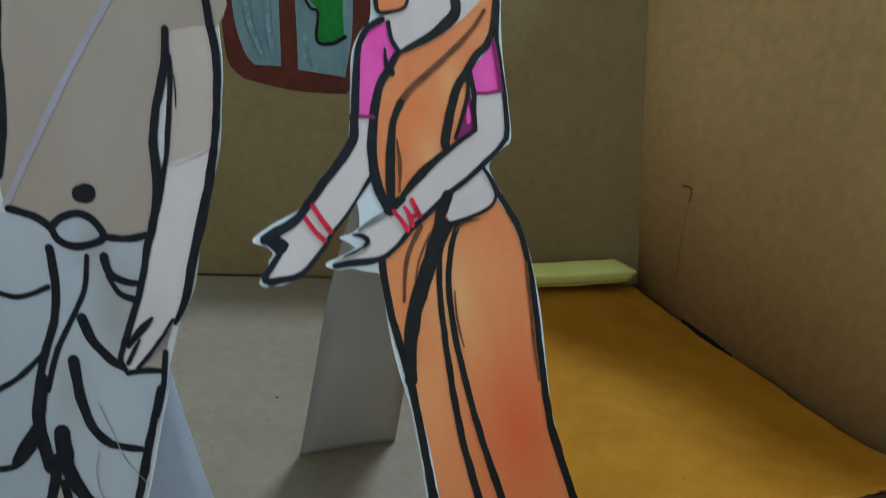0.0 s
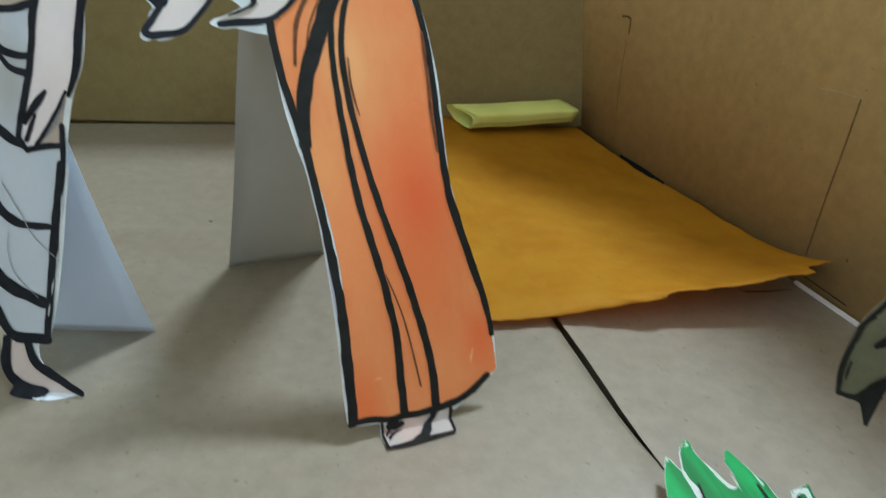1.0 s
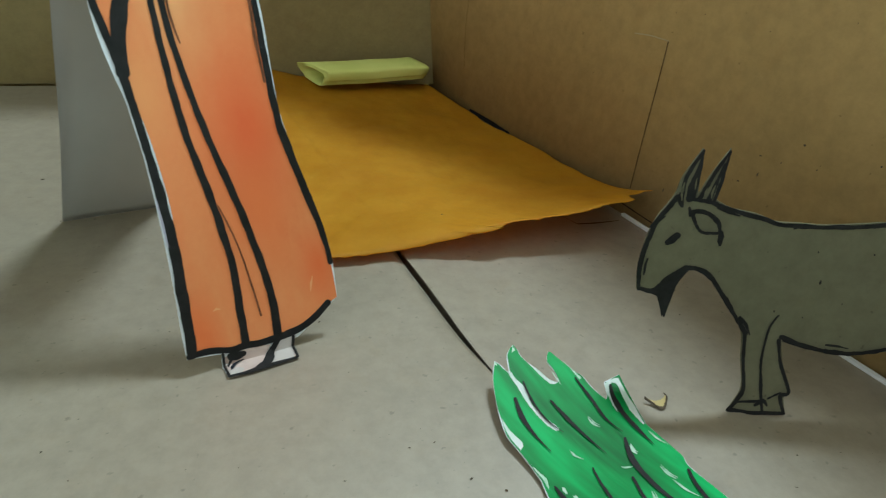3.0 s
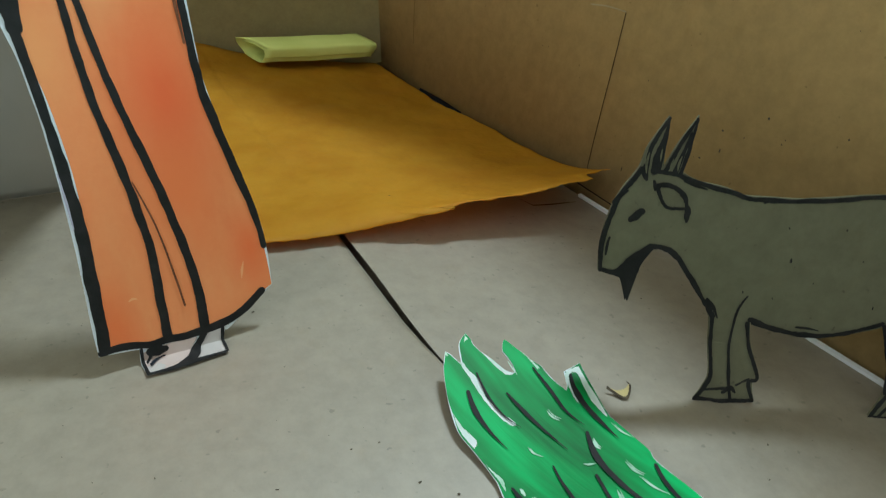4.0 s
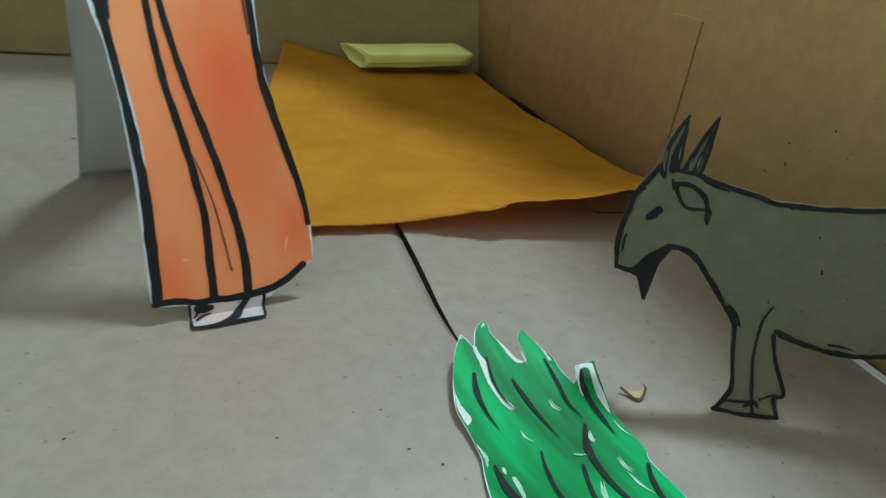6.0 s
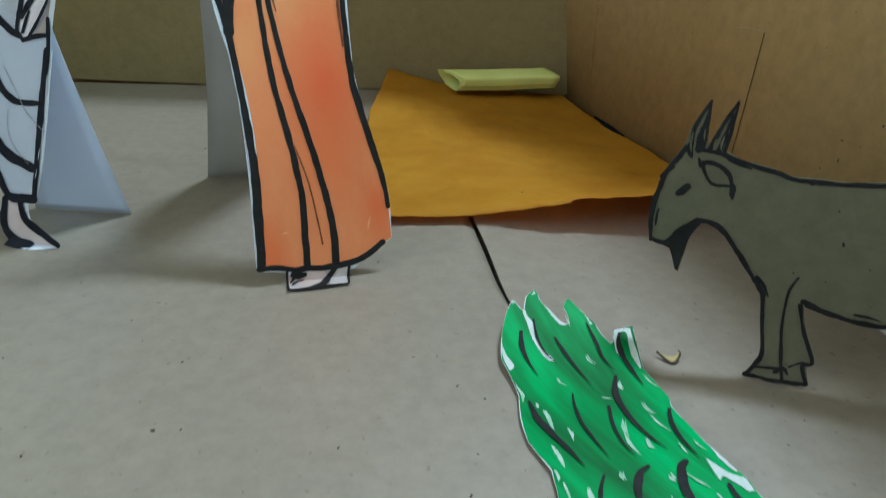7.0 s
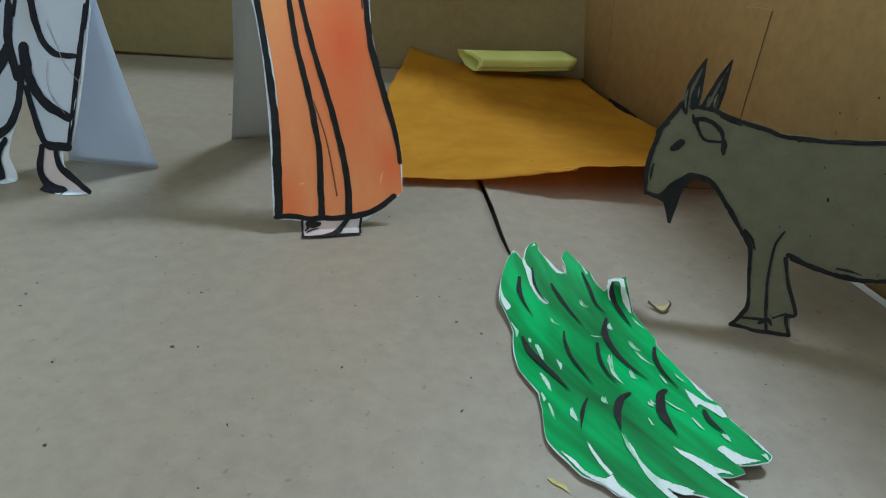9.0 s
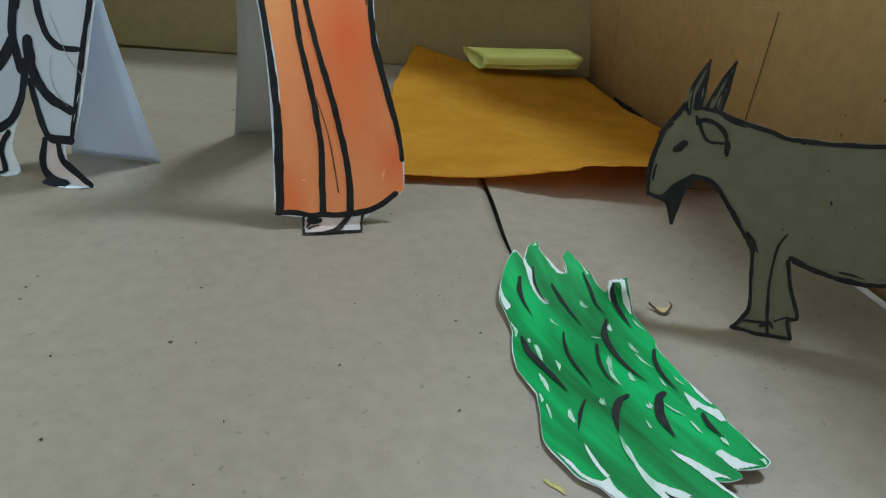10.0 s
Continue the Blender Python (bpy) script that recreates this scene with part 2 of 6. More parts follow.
# ---- helpers for shapes ----
def mesh_object(name, verts, faces, mats, slots=None, smooth=False):
    me = bpy.data.meshes.new(name)
    me.from_pydata([tuple(v) for v in verts], [], faces)
    for k in mats:
        me.materials.append(MAT[k])
    if slots:
        me.polygons.foreach_set("material_index", slots)
    if smooth:
        me.polygons.foreach_set("use_smooth", [True] * len(faces))
    me.update()
    return new(name, me)


def glide(points, steps=5):
    """A smooth line through the points (Catmull-Rom)."""
    p = [Vector(q) for q in points]
    if len(p) < 3:
        return p
    out = []
    for i in range(len(p) - 1):
        a, b, c, d = p[max(i - 1, 0)], p[i], p[i + 1], p[min(i + 2, len(p) - 1)]
        for k in range(steps):
            s = k / steps
            out.append(0.5 * (2 * b + (c - a) * s + (2 * a - 5 * b + 4 * c - d) * s * s + (3 * b - a - 3 * c + d) * s ** 3))
    return out + [p[-1]]


def loop(segments, steps=5):
    """A closed outline of smooth stretches that meet in corners."""
    out = []
    for s in segments:
        out += [q for q in glide(s, steps)][:-1]
    clean = [out[0]]
    for q in out[1:]:
        if (q - clean[-1]).length > 0.05:
            clean.append(q)
    if (clean[0] - clean[-1]).length < 0.05:
        clean.pop()
    return clean


def ribbon(points, widths, rng, step=0.55, rough=0.13, fine=0.3):
    """A pen stroke: a strip whose width changes along it, with round ends and an unsteady edge."""
    line = glide(points, 8)
    run = [0.0]
    for a, b in zip(line, line[1:]):
        run.append(run[-1] + (b - a).length)
    total = max(run[-1], 0.01)
    n = max(4, int(total / step))
    widths = list(widths) * 2 if len(widths) == 1 else list(widths)
    cap = [(w0, d0) for w0, d0 in ((0.25, 0.97), (0.66, 0.75), (0.92, 0.38))]
    rows, k = [], 0
    for i in range(n + 1):
        at = total * i / n
        while k < len(run) - 2 and run[k + 1] < at:
            k += 1
        f = (at - run[k]) / max(run[k + 1] - run[k], 1e-6)
        q = line[k].lerp(line[k + 1], min(max(f, 0), 1))
        g = i / n * (len(widths) - 1)
        m = min(int(g), len(widths) - 2)
        rows.append([q, 0.5 * (widths[m] + (widths[m + 1] - widths[m]) * (g - m))])
    first, last = (line[1] - line[0]).normalized(), (line[-1] - line[-2]).normalized()
    w0, w1 = rows[0][1], rows[-1][1]
    rows = [[rows[0][0] - first * w0 * d, w0 * c] for c, d in cap] + rows + [[rows[-1][0] + last * w1 * d, w1 * c] for c, d in cap[::-1]]
    left, right, ph = [], [], rng.uniform(0, 90)
    n = len(rows)
    for i, (q, w) in enumerate(rows):
        d = rows[min(i + 1, n - 1)][0] - rows[max(i - 1, 0)][0]
        d = d.normalized() if d.length > 1e-6 else first
        s = Vector((-d.y, d.x))
        # a slow drift of the pressure and a fine raggedness
        a = w * (1 + rough * (1.3 * noise.noise((ph, i * 0.10, 0)) + fine * noise.noise((ph, i * 0.71, 3))))
        b = w * (1 + rough * (1.3 * noise.noise((ph, i * 0.10, 5)) + fine * noise.noise((ph, i * 0.71, 8))))
        left.append(q + s * a)
        right.append(q - s * b)
    return left, right


def cutout(name, place, thick, outline, fills, strokes, sheet, bend=None, ground=None, seed=1, split=False, fold=9.0, squash=True, rough=0.16, fine=0.3):
    """A drawing on card, cut out along its outline: one mesh of the sheet, the paint on it and the pen strokes. Millimetres."""
    from mathutils import geometry
    rng = random.Random(seed)
    verts, faces, slots, mats = [], [], [], [sheet]
    bend = bend or (lambda u, v: 0.0)
    nz = place.to_3x3().col[2].z

    def put(q, lift):
        u, v = q.x, q.y
        v = v * 0.5 if v < 0 and squash else v
        w = bend(u, v) + lift
        if ground is not None:
            z = (place @ Vector((u / 1000, v / 1000, w / 1000))).z
            if z < ground + (lift + thick) / 1000:
                w += min((ground + (lift + thick) / 1000 - z) * 1000 / nz, fold)
        verts.append((u / 1000, v / 1000, w / 1000))
        return len(verts) - 1

    def slot(key):
        if key not in mats:
            mats.append(key)
        return mats.index(key)

    def patch(pts, key, lift):
        rim = len(pts)
        pts, made, todo = list(pts), {}, [list(t) for t in geometry.tessellate_polygon([[Vector((q.x, q.y, 0)) for q in pts]])]
        k, done = slot(key), []
        while todo:
            # halve the longest side until the sheet can follow its bend
            t = todo.pop()
            e = [((pts[t[i]] - pts[t[(i + 1) % 3]]).length, i) for i in range(3)]
            size, i = max(e)
            if size <= 5.0:
                done.append(t)
                continue
            a, b, c = t[i], t[(i + 1) % 3], t[(i + 2) % 3]
            m = made.get((min(a, b), max(a, b)))
            if m is None:
                m = made[(min(a, b), max(a, b))] = len(pts)
                pts.append((pts[a] + pts[b]) / 2)
            todo += [[a, m, c], [m, b, c]]
        ids = [put(q, lift) for q in pts]
        for t in done:
            a, b, c = (pts[i] for i in t)
            t = t if (b - a).cross(c - a) > 0 else t[::-1]
            faces.append([ids[i] for i in t])
            slots.append(k)
        return pts, ids, rim

    edge = loop(outline)
    side = 1 if sum(a.cross(b) for a, b in zip(edge, edge[1:] + edge[:1])) > 0 else -1
    grown, front, rim = patch(edge, sheet, 0.0)
    n0 = len(faces)
    back = [put(q, -thick) for q in grown]
    lookup = dict(zip(front, back))
    for f in list(faces[:n0]):
        faces.append([lookup[i] for i in f][::-1])
        slots.append(0)
    for i in range(rim):
        j = (i + 1) % rim
        faces.append([front[j], front[i], back[i], back[j]])
        slots.append(0)
    parts = []

    def detach(kind):
        # what was just drawn becomes a part of its own
        parts.append(mesh_object(kind, verts[:], faces[:], mats[1:] or mats, [max(k - 1, 0) for k in slots]))
        verts.clear(), faces.clear(), slots.clear()
        del mats[1:]

    if split:
        body = mesh_object(name, verts[:], faces[:], [sheet], slots[:])
        verts.clear(), faces.clear(), slots.clear()
    for i, (key, segs) in enumerate(fills):
        if segs == "outline":
            # paint that nearly reaches the cut edge, now more, now less
            grown = []
            for m, q in enumerate(edge):
                d = (edge[(m + 1) % len(edge)] - edge[m - 1]).normalized()
                d = Vector((-d.y, d.x)) * side
                grown.append(q + d * (0.06 + 0.45 * max(0.0, noise.noise((q.x * 0.10, q.y * 0.10, 4)))))
            patch(grown, key, 0.05)
            if split:
                detach("paint")
            continue
        shape = loop(segs)
        tiny = False
        if split and key == "paper":
            # paper left bare by a dry brush: the paint thins out round it with a ragged edge
            fine_edge = loop(segs, 11)
            mid = sum(fine_edge, Vector((0, 0))) / len(fine_edge)
            inside = lambda q: sum((a.y > q.y) != (b.y > q.y) and q.x < (b.x - a.x) * (q.y - a.y) / (b.y - a.y) + a.x for a, b in zip(edge, edge[1:] + edge[:1])) % 2 == 1
            tiny = max((q - mid).length for q in fine_edge) < 5
            way = Vector((0.35, -0.937))
            side_way = Vector((0.937, 0.35))
            # small ones are gloss highlights and bare bits, painted as slim flicks along the blades
            pull = lambda q, a, b: mid + way * (q - mid).dot(way) * a + side_way * (q - mid).dot(side_way) * b
            shape = [pull(q, 1.0, 0.42) if tiny else pull(q, 0.92, 0.84) for q in fine_edge]
            shape = [q + Vector((0.32, -0.85)) * (0.5 * noise.noise((q.x * 1.9, q.y * 1.9, 3))) + Vector((0.2, 0.1)) * noise.noise((q.x * 2.6, q.y * 2.6, 5)) for q in shape]
            thin = [mid + (q - mid) * 1.12 + way * (1.2 * noise.noise((q.x * 1.3, q.y * 1.3, 7))) for q in shape]
            if not tiny and all(inside(q) for q in thin):
                patch(thin, "thin_green", 0.05 + 0.008 * i)
                detach("paint")
            shape = [q if inside(q) else p for p, q in zip(fine_edge, shape)]
        patch(shape, "gloss_streak" if tiny else "bare" if split and key == "paper" else key, 0.05 + 0.012 * i)
        if split:
            detach("paint")
    lines = []
    for key, widths, pts in strokes:
        if key == "gloss_streak":
            # a gloss highlight on the wet paint, drawn as several thin pale lines
            for k in range(2):
                by = Vector((rng.uniform(0.3, 0.7), rng.uniform(-1.0, 1.0))) * k
                lines.append((key, [0.1] + [w * (0.75 - 0.4 * k) for w in widths[1:-1]] + [0.1], [Vector(q) + by for q in pts]))
        else:
            lines.append((key, widths, pts))
    for i, (key, widths, pts) in enumerate(lines):
        left, right = ribbon(pts, widths, rng, 0.5, rough, fine)
        lift = 0.25 + 0.006 * i
        a, b = [put(q, lift) for q in left], [put(q, lift) for q in right]
        k = slot(key)
        for j in range(len(a) - 1):
            faces.append([b[j], b[j + 1], a[j + 1], a[j]])
            slots.append(k)
        if split:
            detach("marker_line" if key == "ink" else "bare_patch" if key in ("paper", "goat_card") else "brush_stroke")
    if split:
        body.matrix_world = place
        for o in parts:
            o.parent = body
        return body
    ob = mesh_object(name, verts, faces, mats, slots)
    ob.matrix_world = place
    return ob


def slab(name, corners, height_dir, thick, mat, cuts=0):
    """A board from four corners, thickened along height_dir."""
    h = Vector(height_dir) * thick
    v = [Vector(c) for c in corners]
    v += [c + h for c in v]
    f = [(0, 3, 2, 1), (4, 5, 6, 7), (0, 1, 5, 4), (1, 2, 6, 5), (2, 3, 7, 6), (3, 0, 4, 7)]
    ob = mesh_object(name, v, f, [mat])
    bm = bmesh.new()
    bm.from_mesh(ob.data)
    bmesh.ops.recalc_face_normals(bm, faces=bm.faces)
    bm.to_mesh(ob.data)
    bm.free()
    return ob


def frame_of(x0, y0, b, c, z0=0.0):
    """The pose of an upright sheet y = y0 + b (x - x0) + c z: local x along it, y up it, z out of its face."""
    u = Vector((1, b, 0)).normalized()
    n = Vector((b, -1, c)).normalized()
    v = n.cross(u)
    m = Matrix((u, v, n)).transposed().to_4x4()
    m.translation = (x0, y0, z0)
    return m


def structure(ob, label, category):
    return tagged(ob, label, category, kind="structure")


def child(ob, parent, label=""):
    ob.parent = parent
    ob.matrix_parent_inverse = parent.matrix_world.inverted()
    return tagged(ob, label) if label else ob


# ---- the room round the box ----
TOP, LOW, R, WEST, SOUTH = 2.1, -0.012, 1.75, -1.22, -1.75
structure(slab("ground", [(WEST, SOUTH, LOW - 0.1), (R, SOUTH, LOW - 0.1), (R, R, LOW - 0.1), (WEST, R, LOW - 0.1)], (0, 0, 1), 0.1, "plaster"), "plain pale floor under the cardboard box", "floor")
structure(slab("ceiling", [(WEST, SOUTH, TOP), (R, SOUTH, TOP), (R, R, TOP), (WEST, R, TOP)], (0, 0, 1), 0.1, "plaster"), "plain pale ceiling", "ceiling")
structure(slab("wall_north", [(WEST, R, LOW), (R, R, LOW), (R, R, TOP), (WEST, R, TOP)], (0, 1, 0), 0.1, "plaster"), "plain pale room wall", "wall")
structure(slab("wall_south", [(WEST, SOUTH - 0.1, LOW), (R, SOUTH - 0.1, LOW), (R, SOUTH - 0.1, TOP), (WEST, SOUTH - 0.1, TOP)], (0, 1, 0), 0.1, "plaster"), "plain pale room wall", "wall")


def pierced(name, corner, run, length, normal, a, b, z0, z1):
    """A room wall from a corner along run with one opening for a light from a to b and z0 to z1, in four pieces."""
    for lo, hi, low, high in ((0, a, LOW, TOP), (b, length, LOW, TOP), (a, b, LOW, z0), (a, b, z1, TOP)):
        p, q = Vector(corner) + Vector(run) * lo, Vector(corner) + Vector(run) * hi
        structure(slab(name, [(p.x, p.y, low), (q.x, q.y, low), (q.x, q.y, high), (p.x, p.y, high)], normal, 0.1, "plaster"), "plain pale room wall beside an opening for a light", "wall")


# the west opening is added to go with the fill lamp
pierced("wall_west", (WEST, SOUTH, 0), (0, 1, 0), R - SOUTH, (-1, 0, 0), 0.37, 1.53, 0.62, 1.58)
pierced("wall_east", (R, SOUTH, 0), (0, 1, 0), R - SOUTH, (1, 0, 0), 1.18, 1.36, 1.26, 1.44)

# ---- the cardboard box ----
CORNER, FRONT = Vector((0.134, 0.437, 0)), Vector((0.232, 0.105, 0))
ALONG = (FRONT - CORNER).normalized()
OUT = Vector((-ALONG.y, ALONG.x, 0))
BOX_H = 0.258


def on_wall(s, h, off=0.0):
    """A place on the leaning wall: s along it from the corner, h up, off towards the inside."""
    e = min(max(s / 0.10, 0.0), 1.0)
    lean = -0.08 + 0.19 * e * e * (3 - 2 * e)
    return CORNER + ALONG * s + (Vector((0, 0, 1)) + lean * OUT) * (h - 0.004) + Vector((0, 0, -0.002)) - OUT * off


LEFT = -0.34
# the two floor flaps: the right one rides up on the left one, which dips below it along the seam
SEAM = [(0.0300, 0.4340), (0.0665, 0.2560), (0.0778, 0.2084), (0.0812, 0.1940), (0.0846, 0.1794), (0.0874, 0.1660), (0.0900, 0.1534), (0.0928, 0.1420), (0.0957, 0.1318), (0.1085, 0.0850), (0.1255, 0.0200), (0.1495, -0.0700), (0.1655, -0.1300)]
RISE = [0.0, 0.5, 0.85, 1.0, 1.0, 0.95, 0.8, 0.55, 0.3, 0.0, 0.0, 0.0, 0.0]
wall_x = lambda y: (CORNER + ALONG * ((y - CORNER.y) / ALONG.y)).x - 0.001


def floor_z(x, y):
    """The height of the box floor: the flap beside the leaning wall sags towards it."""
    seam = 0.1045 - 0.26 * (y - 0.105)
    return -0.0055 * min(1.0, max(0.0, (x - seam) / (wall_x(y) - seam))) - (0.0008 if x > seam else 0)


def flap(name, rows, label, under=0.0):
    """A floor flap 3 mm thick through rows of points; under: how far the cut edge slants back below."""
    n, w = len(rows), len(rows[0])
    verts = [p for r in rows for p in r]
    verts += [(x + (under if i % w == 0 else 0), y, z - 0.003) for i, (x, y, z) in enumerate(verts)]
    k, faces = n * w, []
    for i in range(n - 1):
        for j in range(w - 1):
            a = i * w + j
            faces += [(a, a + 1, a + w + 1, a + w), (a + k + w, a + k + w + 1, a + k + 1, a + k)]
        for a in (i * w, i * w + w - 1):
            faces.append((a, a + w, a + w + k, a + k))
    for i in (0, n - 1):
        faces += [(i * w + j, i * w + j + 1, i * w + j + 1 + k, i * w + j + k) for j in range(w - 1)]
    ob = mesh_object(name, verts, faces, ["floor_card"])
    bm = bmesh.new()
    bm.from_mesh(ob.data)
    bmesh.ops.recalc_face_normals(bm, faces=bm.faces)
    for f in bm.faces:
        f.smooth = True
    for e in bm.edges:
        e.smooth = e.calc_face_angle(0) < 0.8
    bm.to_mesh(ob.data)
    bm.free()
    return structure(ob, label, "box floor")


flap("floor", [[(LEFT, y, 0), (x - 0.012, y, 0), (x - 0.0055 * r, y, -0.0002 * r), (x - 0.0028 * r, y, -0.0010 * r), (x - 0.0003 - 0.0006 * r, y, -0.0024 * r)] for (x, y), r in zip(SEAM, RISE)],
     "left floor flap of the brown cardboard box, flecked with dirt")
right_flap = flap("floor", [[(x, y, -0.0008 + 0.0010 * r), (x + 0.006, y, -0.0009 + 0.0008 * r), (x + 0.014, y, floor_z(x + 0.014, y) + 0.0004 * r), (x + 0.026, y, floor_z(x + 0.026, y)), (wall_x(y), y, -0.0063)] for (x, y), r in zip(SEAM, RISE)],
                  "right floor flap of the brown cardboard box, lifted along the seam", 0.0055)
structure(slab("floor", [(LEFT, -0.13, -0.0115), (0.28, -0.13, -0.0115), (0.136, 0.434, -0.0115), (LEFT, 0.434, -0.0115)], (0, 0, 1), 0.003, "floor_card"), "lower floor flaps seen through the open seam", "box floor")

crease = []
for x, y, w in ((0.1590, 0.2400, 0.15), (0.1632, 0.2325, 0.5), (0.1730, 0.2335, 0.6), (0.1850, 0.2360, 0.2)):
    crease += [(x, y - w / 1000, floor_z(x, y) + 0.0003), (x, y + w / 1000, floor_z(x, y) + 0.0003)]
child(mesh_object("crease", crease, [(2 * i, 2 * i + 2, 2 * i + 3, 2 * i + 1) for i in range(3)], ["groove"]), right_flap, "dark crease in the card")

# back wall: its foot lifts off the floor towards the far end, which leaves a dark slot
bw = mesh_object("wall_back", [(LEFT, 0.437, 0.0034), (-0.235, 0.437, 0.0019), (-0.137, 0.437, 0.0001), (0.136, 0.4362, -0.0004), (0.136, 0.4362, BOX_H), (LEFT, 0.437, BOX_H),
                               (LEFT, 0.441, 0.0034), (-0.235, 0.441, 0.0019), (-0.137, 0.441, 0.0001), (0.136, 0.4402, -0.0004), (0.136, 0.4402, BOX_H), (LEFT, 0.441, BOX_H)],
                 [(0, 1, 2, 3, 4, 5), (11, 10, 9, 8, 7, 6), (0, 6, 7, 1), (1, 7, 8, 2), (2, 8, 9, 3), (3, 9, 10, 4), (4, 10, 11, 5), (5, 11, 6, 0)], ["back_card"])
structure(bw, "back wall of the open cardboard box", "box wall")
structure(slab("wall_back_outer", [(LEFT, 0.446, LOW), (0.135, 0.446, LOW), (0.135, 0.446, BOX_H), (LEFT, 0.446, BOX_H)], (0, 1, 0), 0.003, "wall_card"), "outer layer of the box's back wall", "box wall")
ss = [-0.006] + [0.005 * i for i in range(21)] + [0.20, 0.35, 0.60]
wv = [on_wall(q, h, o) for o in (0, -0.004) for h in (-0.005, BOX_H / 2, BOX_H) for q in ss]
k = len(ss)
wf = []
for r in range(2):
    for i in range(k - 1):
        a = r * k + i
        wf += [(a, a + 1, a + k + 1, a + k), (a + 3 * k, a + 4 * k, a + 4 * k + 1, a + 3 * k + 1)]
for i in range(k - 1):
    wf += [(i, i + 3 * k, i + 3 * k + 1, i + 1), (2 * k + i, 2 * k + i + 1, 5 * k + i + 1, 5 * k + i)]
for r in range(2):
    wf += [(r * k, r * k + k, r * k + 4 * k, r * k + 3 * k), (r * k + k - 1, r * k + 4 * k - 1, r * k + 5 * k - 1, r * k + 2 * k - 1)]
wr = structure(mesh_object("wall_right", wv, wf, ["wall_card"], None, True), "leaning side wall of the cardboard box, with a scored flap", "box wall")
structure(slab("wall_left", [(LEFT - 0.004, -0.13, LOW), (LEFT - 0.004, 0.44, LOW), (LEFT - 0.004, 0.44, BOX_H), (LEFT - 0.004, -0.13, BOX_H)], (1, 0, 0), 0.004, "wall_card"), "side wall of the cardboard box", "box wall")


def wall_line(name, pts, width, mat, parent, label):
    """A thin line cut or pressed into the side wall: points as (along, up) in metres."""
    rng = random.Random(len(pts) + int(1000 * pts[0][0]))
    left, right = ribbon([(s * 1000, h * 1000) for s, h in pts], [width * 1000], rng)
    v = [on_wall(q.x / 1000, q.y / 1000, 0.0003) for q in left] + [on_wall(q.x / 1000, q.y / 1000, 0.0003) for q in right]
    n = len(left)
    f = [(i, i + 1, n + i + 1, n + i) for i in range(n - 1)]
    return child(mesh_object(name, v, f, [mat]), parent, label)


wall_line("score_line", [(0.2017, 0.0130), (0.2008, 0.036), (0.2002, 0.060), (0.1994, 0.0798)], 0.0005, "groove", wr, "dark scored line")
wall_line("score_line", [(0.1994, 0.0800), (0.1890, 0.0800), (0.1784, 0.0788)], 0.0005, "torn_edge", wr, "pale torn line")
wall_line("score_line", [(0.0418, 0.028), (0.0412, 0.050), (0.0425, 0.070)], 0.00030, "smudge", wr, "faint scored line")
# darkness of the gap at the wall's foot, drawn as a black strip
wall_line("slot", [(0.0534, 0.0030), (0.0760, 0.0036), (0.0980, 0.0032)], 0.0028, "ink", wr, "black painted strip for the dark gap and shade at the foot of the wall")
wall_line("scuff", [(0.0372, 0.0832), (0.0408, 0.0836), (0.0440, 0.0828)], 0.0011, "smudge", wr, "brown scuffed spot")
wall_line("scuff", [(0.0434, 0.0830), (0.0438, 0.0790), (0.0432, 0.0748)], 0.0010, "smudge", wr, "brown scuffed spot")
# shade above the white trim, drawn as a thin black line
wall_line("slot", [(0.1985, 0.0044), (0.2120, 0.0040), (0.2280, 0.0036)], 0.0005, "ink", wr, "black painted strip for the dark gap and shade at the foot of the wall")


def wall_specks():
    """Dirt flecks on the side wall."""
    rng = random.Random(31)
    spots = [(0.2208, 0.0202, 0.35, 1.1), (0.2765, 0.0612, 0.5, 0.5), (0.2702, 0.0520, 0.3, 0.3), (0.2626, 0.0442, 0.3, 1.0), (0.2553, 0.0388, 0.6, 0.35), (0.2610, 0.0514, 0.7, 0.35), (0.3047, 0.0640, 0.4, 0.4), (0.2844, 0.0548, 0.3, 0.3)]
    spots += [(rng.uniform(0.08, 0.45), rng.uniform(0.01, 0.22), rng.uniform(0.12, 0.32), rng.uniform(0.12, 0.32)) for _ in range(70)]
    v, f = [], []
    for q, h, a, b in spots:
        k = len(v)
        v += [on_wall(q + a * math.cos(i * 1.047) * rng.uniform(0.7, 1.2) / 1000, h + b * math.sin(i * 1.047) * rng.uniform(0.7, 1.2) / 1000, 0.0003) for i in range(6)]
        f.append(tuple(range(k, k + 6)))
    return child(mesh_object("specks", v, f, ["crumb"]), wr, "dark dirt specks")


wall_specks()
structure(slab("trim", [on_wall(0.203, 0.0, 0.0026), on_wall(0.58, 0.0, 0.0026), on_wall(0.58, 0.0, 0.0008), on_wall(0.203, 0.0, 0.0008)], (0, 0, 1), 0.0012, "white_edge"), "thin white paper edge along the wall's foot", "trim")

